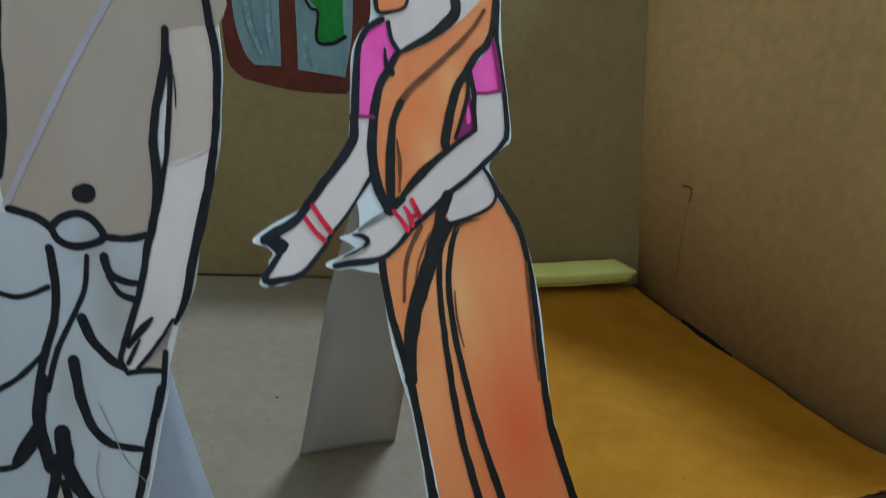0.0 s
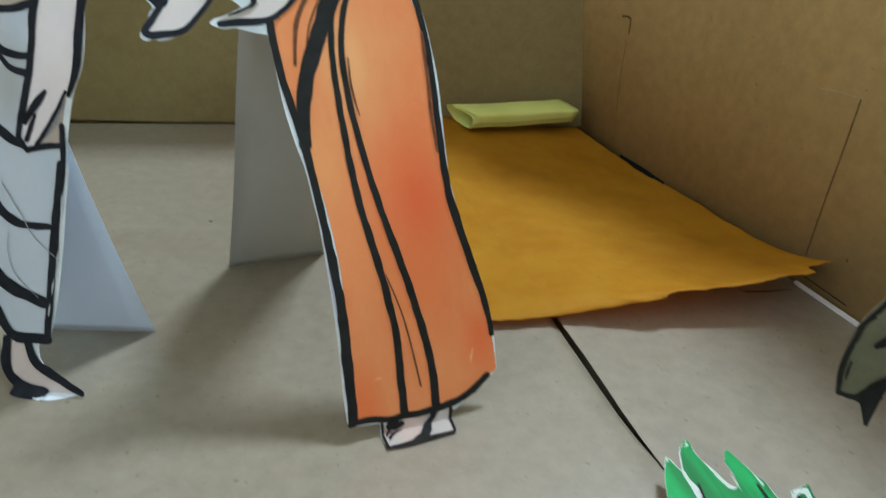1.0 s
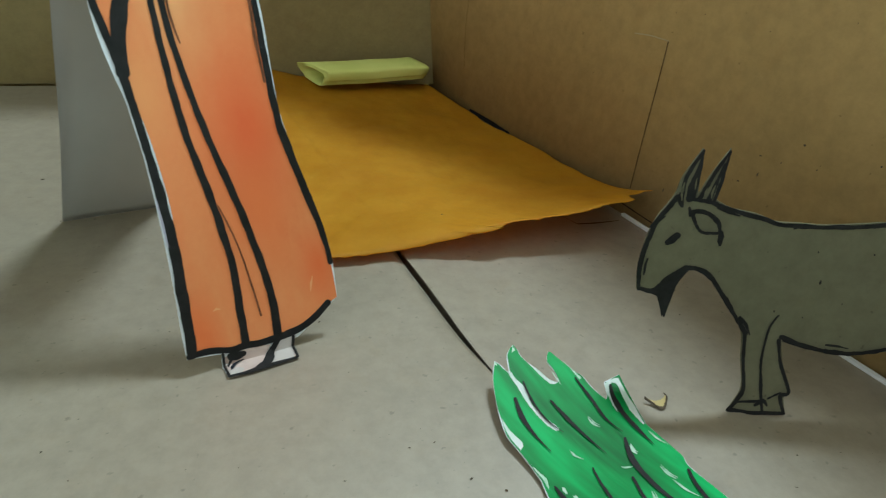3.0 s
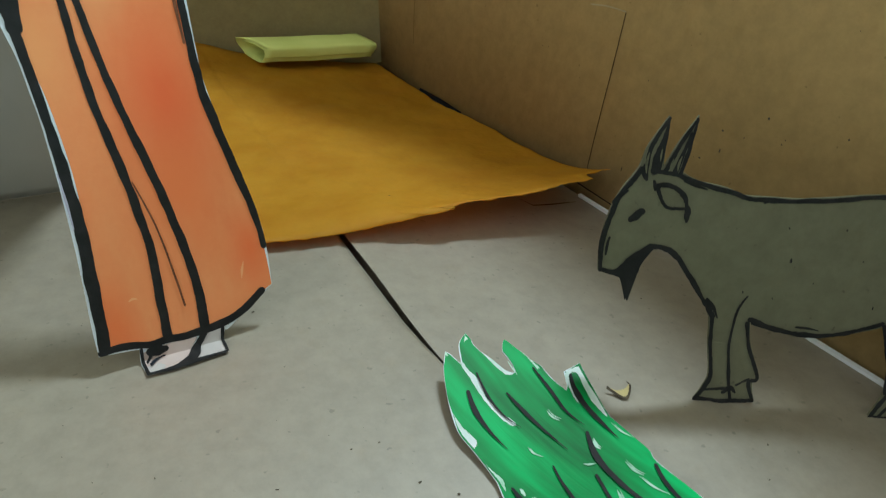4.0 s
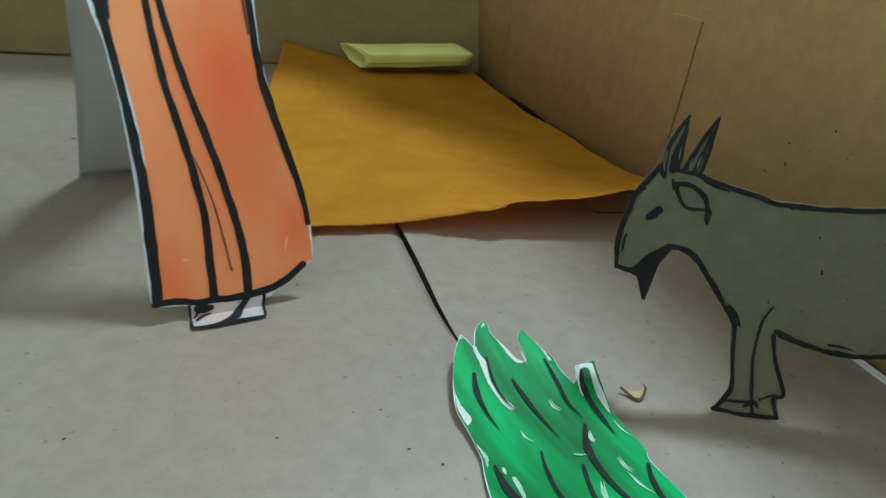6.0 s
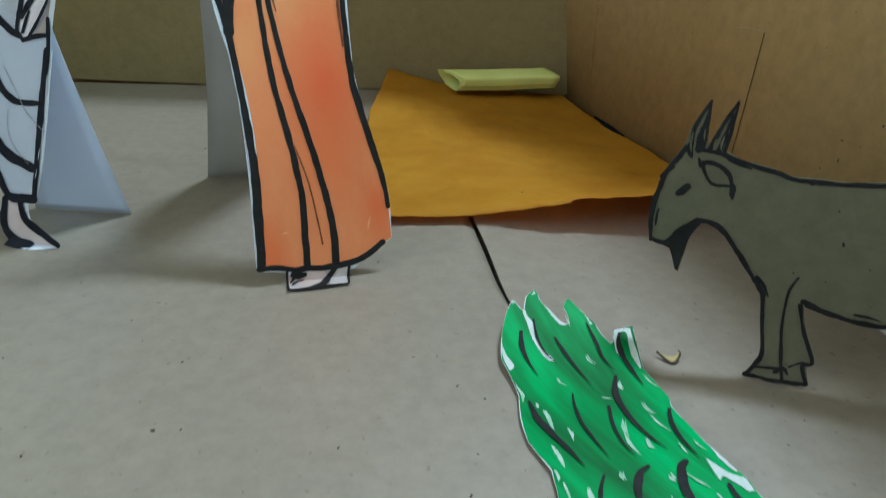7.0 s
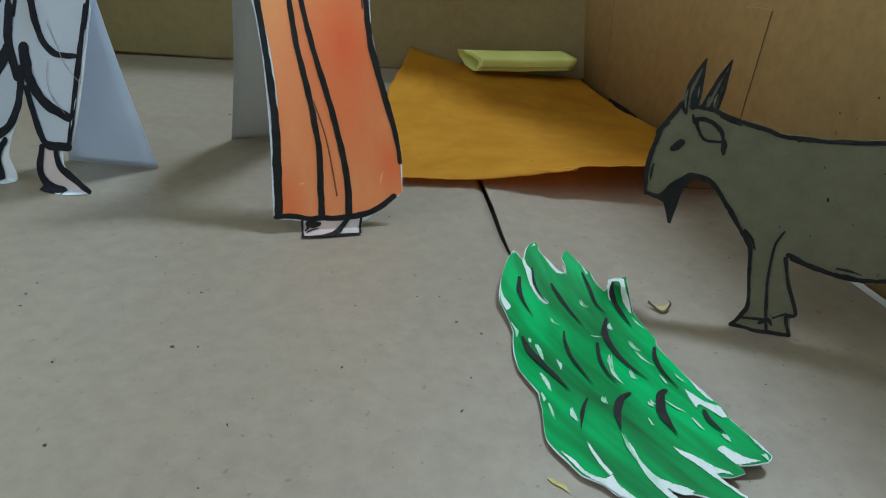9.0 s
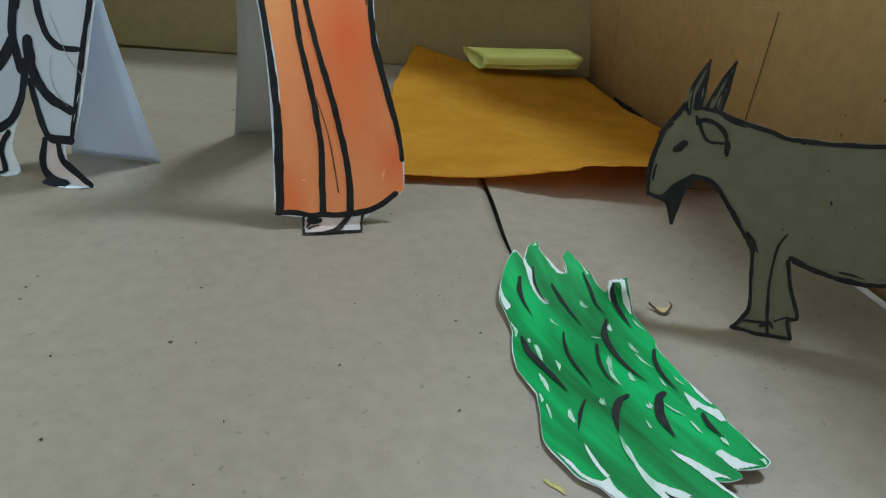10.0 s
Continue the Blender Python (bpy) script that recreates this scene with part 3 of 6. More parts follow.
# ---- paper window glued on the back wall ----
def shape_patch(name, segs, mat, place, lift, parent=None, label=""):
    from mathutils import geometry
    pts = loop(segs)
    tri = geometry.tessellate_polygon([[Vector((q.x, q.y, 0)) for q in pts]])
    n = len(pts)
    v = [(q.x / 1000, q.y / 1000, lift) for q in pts] + [(q.x / 1000, q.y / 1000, 0.0001) for q in pts]
    f = [list(t) if (pts[t[1]] - pts[t[0]]).cross(pts[t[2]] - pts[t[0]]) > 0 else list(t)[::-1] for t in tri]
    f += [(i, n + i, n + (i + 1) % n, (i + 1) % n)[::-1] for i in range(n)]
    ob = mesh_object(name, v, f, [mat])
    ob.matrix_world = place
    if parent:
        child(ob, parent, label)
    return ob


WINDOW = dict(
    fills=[
        ("brown", [[(-38.75, 55.25), (-39, 30.75), (-37, 8.25), (-28.25, -1.5)],
                   [(-28.25, -1.5), (1.75, -8), (33, -9.5)],
                   [(33, -9.5), (42.75, 6.75), (48.75, 38.75), (50.25, 57.25)],
                   [(50.25, 57.25), (-38.75, 55.25)]]),
        ("glass_blue", [[(-32.5, 54.75), (-31.25, 30.75), (-26.5, 13.25), (-21, 6.75)],
                   [(-21, 6.75), (-5.5, 6.25)],
                   [(-5.5, 6.25), (-4.75, 55.5)],
                   [(-4.75, 55.5), (-32.5, 54.75)]]),
        ("glass_blue", [[(4.5, 55.5), (4.75, 25.25), (4.5, 4.5)],
                   [(4.5, 4.5), (32.5, 0.5)],
                   [(32.5, 0.5), (37.25, 26), (38.5, 56.25)],
                   [(38.5, 56.25), (4.5, 55.5)]]),
        ("leaf", [[(9.5, 55.75), (13.5, 44.25), (17.25, 38), (16.5, 22.25)],
                   [(16.5, 22.25), (24.75, 20.5), (32.5, 24)],
                   [(32.5, 24), (32.25, 38.5), (32.25, 56.25)],
                   [(32.25, 56.25), (9.5, 55.75)]]),
    ],
    strokes=[
        ("ink", (1.33, 2.32), [(9.25, 47.25), (13.25, 40), (17.75, 37), (16.5, 21.75), (25, 20), (33.25, 24)]),
        ("pane_light", (3.98, 2.65), [(-24.5, 49.5), (-22.5, 31), (-16.5, 13.25)]),
        ("pane_light", (3.31, 2.65), [(-11.5, 49.75), (-11.5, 28), (-9.25, 12)]),
        ("pane_light", (4.64, 1.99), [(9.25, 22.25), (13.25, 6), (29.25, 3.25)]),
    ],
)
wplace = frame_of(-0.090, 0.4366, 0, 0, 0.130)
names = ["paper_window", "pane", "pane", "leaf"]
pic = None
for i, ((key, segs), nm) in enumerate(zip(WINDOW["fills"], names)):
    ob = shape_patch(nm, segs, key, wplace, 0.0003 + 0.0002 * i, pic, "" if i == 0 else ("blue painted pane", "blue painted pane", "green painted leaf")[i - 1])
    pic = pic or tagged(ob, "painted paper window with a brown frame, blue panes and a green leaf", "picture")
rng = random.Random(5)
for key, widths, pts in WINDOW["strokes"]:
    left, right = ribbon(pts, widths, rng)
    n = len(left)
    ob = mesh_object("brush_stroke", [(q.x / 1000, q.y / 1000, 0.0012) for q in left + right], [(n + i, n + i + 1, i + 1, i) for i in range(n - 1)], [key])
    ob.matrix_world = wplace
    child(ob, pic)

# ---- standing cut-outs ----
SARI = dict(
    outline=[[(-15.4, 6), (-15.4, 13), (-15, 22.25), (-14.6, 33), (-14.5, 43.75), (-14.6, 56), (-15, 67.25), (-15.6, 73.5), (-16.4, 82), (-18, 89.5), (-19.6, 99), (-20.3, 108.5), (-20.4, 116), (-21.2, 119.6)],
             [(-21.2, 119.6), (-25.4, 120.6), (-29, 121.7), (-31.9, 121.6), (-33.8, 122.1), (-35.6, 123.2), (-34.4, 124.3), (-33, 124.6), (-30, 125.6), (-26.8, 127)],
             [(-26.8, 127), (-28.7, 128.7), (-30.9, 130), (-30.2, 130.6), (-28, 130.9), (-26.3, 131.7), (-25.2, 132.6)],
             [(-25.2, 132.6), (-24.9, 135.5), (-25.1, 139.2)],
             [(-25.1, 139.2), (-28.4, 135.6), (-33.2, 130.6), (-35.9, 127.2), (-39.8, 123.2), (-42.2, 121.1), (-45, 120), (-46.6, 119.5), (-48.6, 119.3), (-50, 119.8), (-51.6, 119.4), (-53, 120.4), (-52.5, 121.8), (-50.6, 124.5), (-49.9, 126.2), (-48.9, 127.6), (-50.2, 129.5), (-52, 130.2), (-53.6, 131)],
             [(-53.6, 131), (-53, 132.4), (-47.4, 135.6), (-41.6, 138.1), (-38.4, 141.2), (-34.5, 145.3), (-31.1, 148.9), (-28.2, 151.8), (-25.9, 155.4), (-24.5, 162.7), (-23.3, 172), (-21.9, 180.4), (-18.7, 186.1), (-16.4, 188), (-15.3, 191.4), (-14.6, 199)],
             [(-14.6, 199), (25, 200)],
             [(25, 200), (23.6, 188.25), (23, 178.4), (23.1, 165), (22.8, 154.3), (19.9, 151.5), (15.6, 148), (14.9, 145.7)],
             [(14.9, 145.7), (16.9, 140.4), (20.6, 132.5), (24, 123.25), (25.6, 111.5), (26.2, 101.5), (26, 88), (26, 79.75), (26, 74.5), (27.3, 65.5), (29.4, 54), (31.7, 43.25), (33.7, 32.5), (34.2, 24.75), (33.6, 13)],
             [(33.6, 13), (29.5, 10.25), (25, 7.5), (19, 3.5), (17.5, 3), (15.75, -3)],
             [(15.75, -3), (5.75, -2.25), (-5, -2.25), (-5.5, 4.75)],
             [(-5.5, 4.75), (-10, 5.4), (-15.4, 6)]],
    fills=[
        ("orange", [[(-13, 7.25), (-12.5, 16), (-12, 27), (-11.25, 37.75), (-10.75, 50), (-11.25, 60.75), (-12.5, 73), (-14.5, 83.5), (-15.5, 95.25), (-17.75, 103.5), (-19, 113.25), (-20.75, 122.5)],
                   [(-20.75, 122.5), (-15.75, 126.5), (-8.75, 132), (-4.5, 135.2), (-0.8, 137.5), (1.5, 131.75), (9.5, 132.5), (15.75, 137.5)],
                   [(15.75, 137.5), (19.75, 130.5), (22.5, 122), (24, 111.75), (24.5, 101.75), (24.5, 88.5), (24.75, 80), (24.5, 74.5), (26, 66.75), (28.5, 59), (31, 42.5), (33, 30.75), (33.5, 21), (33.5, 13)],
                   [(33.5, 13), (30.25, 11.5), (25.5, 9.25), (21, 6.75), (15.75, 5.25), (11, 4.75), (6.75, 4.75), (2.75, 5.5), (-0.5, 4.5), (-4.25, 4.75), (-10, 6.5), (-13, 7.25)]]),
        ("orange", [[(23.4, 199.5), (22.6, 193.25), (21, 187.5), (18.3, 182), (14, 178), (11.4, 172.5), (10.4, 167), (7.6, 160), (4.75, 153), (-3.5, 146.5), (-11.75, 139.25), (-16.25, 136.5)],
                   [(-16.25, 136.5), (-18.6, 143), (-19.3, 152.5), (-18, 161.75), (-15.5, 169.5), (-11.75, 176), (-8.75, 179.5)],
                   [(-8.75, 179.5), (0.5, 182.5), (8, 187.5), (15.25, 193), (18.25, 199.5)]]),
        ("pink", [[(-11, 188.4), (-13.8, 188.3), (-16.8, 185.7), (-19.3, 180.6), (-21.2, 174.2), (-22.6, 162.7)],
                   [(-22.6, 162.7), (-18.2, 162.4), (-17, 166.4), (-14.7, 172.6), (-12.4, 175.7), (-8.5, 179.7), (-10.5, 183.6), (-11, 188.4)]]),
        ("pink", [[(20.2, 182.4), (20.9, 175.5), (21, 168.5)],
                   [(21, 168.5), (14.5, 167.4), (12.6, 168.2), (11.6, 173.7), (15.9, 177.7), (20.2, 182.4)]]),
        ("plum", [[(11.2, 170), (12, 158), (5.4, 154.4)],
                   [(5.4, 154.4), (7.9, 160), (10.4, 167), (11.2, 170)]]),
        ("pink", [[(10.6, 165), (10.9, 160.2), (9.6, 158.9)], [(9.6, 158.9), (9.6, 161.6), (10.6, 165)]]),
        ("skin", [[(-23, 162.4), (-18.3, 162.2), (-19.3, 152), (-20.3, 146.8)],
                   [(-20.3, 146.8), (-22.4, 143.6), (-24.6, 140.7), (-28.1, 136.3), (-33, 131.3), (-35.6, 127.8), (-39.5, 123.9), (-42, 121.7), (-44.9, 120.8), (-48, 120.6), (-50.7, 120.6), (-51.6, 121.6), (-49.7, 124.4), (-47.4, 127.4), (-45.3, 127.8), (-44.5, 129.7), (-47, 131.9)],
                   [(-47, 131.9), (-46.3, 133.3), (-43.4, 134.5), (-40.6, 136.8), (-38.3, 139.7), (-33.4, 145.1), (-28.1, 151), (-25.6, 154.6), (-23, 162.4)]]),
        ("navy", [[(-51.4, 130.9), (-49, 131.8), (-47, 132)], [(-47, 132), (-45.5, 131), (-44.5, 129.7)], [(-44.5, 129.7), (-45.6, 127.8), (-47.6, 127)], [(-47.6, 127), (-49.6, 129.4), (-51.4, 130.9)]]),
        ("skin", [[(12, 166.6), (21.4, 167.6), (21.4, 154.6)],
                   [(21.4, 154.6), (18.1, 151.2), (13.2, 147.4), (8.4, 143.7), (2.8, 140.4), (-2.2, 136.8), (-7.1, 133.1), (-10.9, 130.6), (-14.5, 127.1), (-17.9, 124.6)],
                   [(-17.9, 124.6), (-21.1, 123.5), (-26.4, 123.4), (-30.2, 123.5), (-33.2, 124.1), (-30, 125.4), (-26.1, 126.9), (-24, 128.3), (-24.6, 130), (-26.4, 130.9), (-22.3, 133.5), (-18.3, 135.2)],
                   [(-18.3, 135.2), (-15, 137.2), (-11.2, 140), (-4.9, 147), (3.4, 152.3), (11.9, 157.3), (12, 166.6)]]),
        ("skin_shade", [[(-33.2, 124.1), (-30, 125.3), (-26.1, 126.8), (-23.6, 128.8)], [(-23.6, 128.8), (-22.2, 127.6), (-24.8, 125.2)], [(-24.8, 125.2), (-29, 124.1), (-33.2, 124.1)]]),
        ("skin", [[(13.75, 146.2), (16.4, 138.6)],
                   [(16.4, 138.6), (14.4, 135.3), (10.7, 133.4), (4, 131.6), (1, 131.4), (1.25, 138.5), (7.75, 142.8), (13.75, 146.2)]]),
        ("skin", [[(-10.4, 188.4), (-10.1, 183.6), (-8.5, 180), (0.5, 182.75), (9, 187.5), (16.5, 193.5)],
                   [(16.5, 193.5), (18.5, 199.5), (-12.75, 198.75), (-13.5, 191), (-10.4, 188.4)]]),
        ("orange", [[(-12.75, 198.75), (-13.2, 191.5), (-9.75, 191.2), (-5.5, 192.6), (-4.2, 199)],
                   [(-4.2, 199), (-12.75, 198.75)]]),
        ("foot_skin", [[(-5.2, 3.6), (-5.2, -2.4), (0, -2.6), (4.6, -2.2)], [(4.6, -2.2), (7.4, 0.8), (9.8, 3.6)], [(9.8, 3.6), (2.1, 4.2), (-5.2, 3.6)]]),
        ("foot_paper", [[(-4.8, 1.2), (-4.9, -2), (-1.5, -2.2)], [(-1.5, -2.2), (-0.6, -0.6), (-4.8, 1.2)]]),
        ("foot_paper", [[(11, 4.6), (16.8, 4.4)], [(16.8, 4.4), (15.7, -2.8)], [(15.7, -2.8), (6, -2.6)], [(6, -2.6), (11, 4.6)]]),
    ],
    strokes=[
        ("ink", (2.1, 2.0, 2.1, 2.4, 2.9, 3.2, 2.8), [(-20, 122.6), (-19.8, 117), (-19.2, 110), (-18, 102), (-16.3, 93), (-15, 83.5), (-14, 72), (-13.1, 61.7), (-12.6, 51), (-12.3, 38), (-12.7, 27), (-13.1, 16), (-13.6, 7.2)]),
        ("ink", (1.88, 2.0, 2.3, 2.1), [(-14.6, 6.8), (-8.5, 6.8), (-2.7, 5.3), (2.3, 5.3), (8.4, 4.9), (15.6, 5.3), (21.6, 6.6), (26.6, 9.4), (30.2, 11.8)]),
        ("ink", (1.8, 1.9, 1.8, 2.0, 2.5, 2.3, 1.5), [(16.2, 139), (19.6, 133), (22.4, 126), (24, 115), (24.5, 103), (24.5, 90), (24.6, 80), (25.2, 70), (27, 60), (29.3, 49.5), (31.7, 38.7), (33.1, 29.5), (33.4, 24.6)]),
        ("ink", (1.7, 1.75, 1.9, 2.2, 2.2, 2.4), [(1.4, 130.75), (-2.5, 124.5), (-4.1, 115), (-4.3, 105), (-4.1, 95), (-3.5, 83), (-2.4, 71), (-0.8, 60.8), (0.9, 50.5), (2.4, 38.7), (3.1, 28), (2.6, 17), (2.3, 6.2)]),
        ("ink", (1.7, 1.75, 1.9, 2.2, 2.3, 2.7), [(3.4, 131), (0.5, 124), (-1.3, 114.75), (-1.5, 105), (-0.6, 95), (1, 83), (3.2, 70.5), (5.5, 60), (7.9, 50), (10.2, 38), (12.3, 24), (12.9, 15.5), (12.4, 5.2)]),
        ("ink", (4.4, 4.6, 4.3, 3.4), [(-1.4, 131.2), (-6.25, 120.75), (-11.5, 109.75), (-14.5, 99), (-15.4, 89.25)]),
        ("ink", (3.6, 3.9, 2.4), [(1.2, 139), (-0.8, 135.3), (-2.6, 131.2)]),
        ("sepia", (1.5, 1.2, 0.7), [(-7.75, 131), (-12.2, 124), (-13.9, 117.75), (-14.9, 111)]),
        ("sepia", (0.4, 0.6, 0.4), [(-5.4, 129), (-9.2, 122), (-11, 116)]),
        ("sepia", (0.6, 1.0, 0.5), [(2.6, 129.2), (5.4, 131), (9.8, 131.6)]),
        ("sepia", (0.9, 0.9, 0.7), [(23, 117.5), (23, 105), (22.8, 95.25), (23.1, 83)]),
        ("sepia", (0.35, 0.5, 0.6), [(2.4, 49), (5.7, 36.5), (7.4, 24.2), (8.5, 13.4)]),
        ("sepia", (0.4, 0.7, 0.4), [(0.2, 112), (0, 104), (1.2, 96)]),
        ("navy", (2.0, 2.4, 2.6, 2.8, 2.8), [(-9.2, 179.3), (-12.3, 175), (-14.9, 171.1), (-17, 165.6), (-18.2, 160.2), (-19.3, 154.1), (-19.4, 147.9), (-18.7, 142.4), (-17.3, 138.7), (-16.1, 136)]),
        ("sepia", (1.1, 1.5, 1.7, 2.0), [(18.6, 191.9), (15.3, 187.6), (10.4, 182.8), (4.6, 178), (-1, 173.7), (-6.5, 169.6), (-10.2, 165.4)]),
        ("ink", (1.9, 2.3, 2.5, 2.6), [(-9.6, 166), (-12, 161.6), (-13.6, 155.4), (-14.7, 147.6), (-15.4, 140.6), (-16, 136)]),
        ("sepia", (0.5, 1.2, 0.6), [(-12, 155.6), (-11.8, 149), (-12.8, 141.2)]),
        ("ink", (1.4, 2.2, 3.0, 3.4, 2.6), [(-7.4, 180.3), (-2.5, 182.6), (2, 184.9), (6.7, 188.2), (9.9, 191.8), (9.7, 197)]),
        ("ink", (1.6, 2.0, 2.4, 2.6, 2.9), [(22.8, 197), (21, 187.6), (18.3, 182.1), (14.1, 178.3), (11, 173.7), (8.2, 170.6), (5.9, 165.7), (4, 160.1), (2.3, 154.6), (2.6, 152.4)]),
        ("ink", (1.0, 1.2, 1.1), [(11.4, 173), (10.5, 167.2), (7.7, 160), (5.4, 155.2)]),
        ("navy", (1.9, 1.7, 2.1, 2.4), [(-12.5, 189.2), (-15.4, 187.6), (-17.9, 185.4), (-20, 181.2), (-21.4, 174.2), (-22.6, 166.5), (-23.2, 162.7)]),
        ("plum", (0.9, 1.1), [(-22.9, 162.4), (-18, 162.2)]),
        ("navy", (1.3, 1.2, 1.5), [(-10.7, 188.4), (-10.3, 183.6), (-8.4, 179.8)]),
        ("navy", (0.6, 1.2, 2.2), [(-12.6, 181), (-12.6, 177), (-11.5, 174.2)]),
        ("navy", (2.6, 2.6, 2.4, 2.3, 2.6, 2.9), [(-23.3, 162.5), (-24.3, 156.6), (-26.9, 152.6), (-30.6, 148.4), (-34, 144.7), (-37.6, 140.7), (-40.8, 137), (-43.6, 134.8), (-47, 133.3), (-50.4, 131.4)]),
        ("navy", (1.5, 1.7, 1.9, 1.6, 1.4), [(-47.2, 127.4), (-49.5, 124.6), (-51.6, 121.8), (-50.2, 120.7), (-47.6, 120.8), (-44.6, 121), (-41.8, 121.9), (-39.4, 124)]),
        ("navy", (1.4, 1.3, 0.9, 0.8, 1.3), [(-39.4, 124), (-35.6, 127.8), (-33, 131.3), (-28.1, 136.3), (-24.6, 140.7), (-22.3, 143.6), (-20, 146.4)]),
        ("ink", (1.4, 1.4, 1.6), [(23.4, 197), (21.7, 185.1), (21.6, 178.4), (21.9, 170.1), (22, 163.4), (21.8, 157.6), (21.2, 155)]),
        ("plum", (1.2, 1.4, 1.2), [(20.3, 183), (20.9, 175.9), (21.1, 168.8)]),
        ("plum", (0.9, 1.1), [(11.8, 167.9), (16.5, 167.6), (21.3, 168.3)]),
        ("ink", (1.6, 1.5, 1.2), [(12, 173.6), (12.5, 168), (12.1, 162.2), (11.9, 158)]),
        ("ink", (1.3, 1.4, 1.7, 2.1, 2.8, 2.2, 1.3, 1.5), [(11.9, 157.3), (3.4, 152.3), (-0.5, 149.8), (-4.9, 146.6), (-9, 143), (-12, 140), (-15, 137.4), (-17.6, 135.7)]),
        ("shade", (1.6, 1.5, 1.2), [(-18, 135.2), (-22.3, 133.3), (-25.2, 131.7)]),
        ("ink", (2.2, 3.2, 1.8), [(-12.4, 139.2), (-14.8, 137.9), (-17, 135.9)]),
        ("navy", (1.4, 1.6, 1.6, 1.6, 1.5, 1.4), [(21.2, 154.4), (18.1, 151.2), (13.2, 147.4), (8.4, 143.7), (2.8, 140.4), (-2.2, 136.8), (-7.1, 133.1), (-10.9, 130.4), (-14.5, 126.9), (-17.9, 124.5)]),
        ("navy", (1.5, 1.7, 2.1, 1.7), [(-17.9, 124.4), (-21.1, 123.3), (-26.4, 123), (-30.2, 123), (-33, 122.9)]),
        ("navy", (0.7, 1.3, 1.6, 0.8), [(-27.2, 130.6), (-24.8, 130), (-23.4, 128.5), (-24.6, 127)]),
        ("navy", (0.4, 0.8, 0.5), [(-30.5, 125), (-27.6, 125.9), (-25.2, 126.9)]),
        ("navy", (1.0, 1.3, 1.6), [(13, 146), (14.9, 142.7), (16.4, 138.9)]),
        ("ink", (1.0, 1.2, 1.5), [(16.2, 138.3), (14.4, 135.3), (10.7, 133.4), (3.5, 131.4), (0.8, 131)]),
        ("ink", (1.4, 1.2, 0.9), [(-13.4, 197), (-13.5, 191.4), (-9.8, 191.2), (-5.5, 192.6), (-4, 196)]),
        ("red", (1.2, 1.4), [(-39.6, 136), (-37.7, 132.8), (-35.2, 129.8)]),
        ("red", (1.2, 1.5), [(-37.4, 139.3), (-35.5, 135.6), (-33.3, 132)]),
        ("red", (1.2, 1.4), [(-15.1, 136), (-13.2, 133.2), (-11.7, 130.4)]),
        ("red", (1.2, 1.6), [(-11.9, 136.7), (-10.7, 134.3), (-10.3, 131.8)]),
        ("red", (1.3, 1.6), [(-9.6, 138.7), (-8.7, 136.5), (-7.8, 134)]),
        ("red", (0.9, 1.8, 1.2), [(-11, 134), (-9.6, 134), (-8.2, 134.8)]),
        ("ink", (1.0, 0.9), [(-5.2, 4.6), (-5.4, 1), (-5.4, -1.8)]),
        ("ink", (0.9, 1.1, 1.5, 1.2, 0.8), [(-5.4, -1.9), (0, -2.2), (5.5, -2.1), (10, -2.2), (15.4, -2.3)]),
        ("ink", (1.0, 0.8), [(17, 4.2), (16.3, 1), (15.8, -2)]),
        ("ink", (2.2, 2.6, 1.6), [(-3, 3.5), (-1, 3.2), (1, 3.2)]),
        ("ink", (1.4, 0.5), [(-2.6, 3), (-3.6, 1.6), (-4.4, 0.9)]),
        ("navy", (0.5, 0.4), [(-3.8, 0.4), (-1.8, 1.1), (0.4, 1.4)]),
        ("ink", (1.9, 1.7, 2.3, 1.6), [(12.1, 4.8), (10.2, 2.4), (7.2, -0.4), (3.2, -1.8)]),
        ("pale_orange", (0.2, 0.8, 0.3), [(26.6, 21.5), (25.8, 19.5), (25.2, 17)]),
        ("pale_orange", (0.3, 0.7, 0.2), [(-5.2, 18.4), (-4.2, 18.8), (-3.2, 18.5)]),
        ("thread", (0.3, 0.6, 0.3), [(-14.2, 54), (-13.9, 47), (-13.7, 40)]),
    ],
)
sari = cutout("paper_figure", frame_of(0.020, 0.1436, 0.37, 0.43), 0.3, SARI["outline"], SARI["fills"], SARI["strokes"], "paper",
              bend=lambda u, v: 0.0012 * (u - 3) ** 2 - 1.0, ground=0.0, seed=3, rough=0.19)
tagged(sari, "paper cut-out figure in painted orange sari and pink blouse, leaning back", "cut-out", "paper figures")

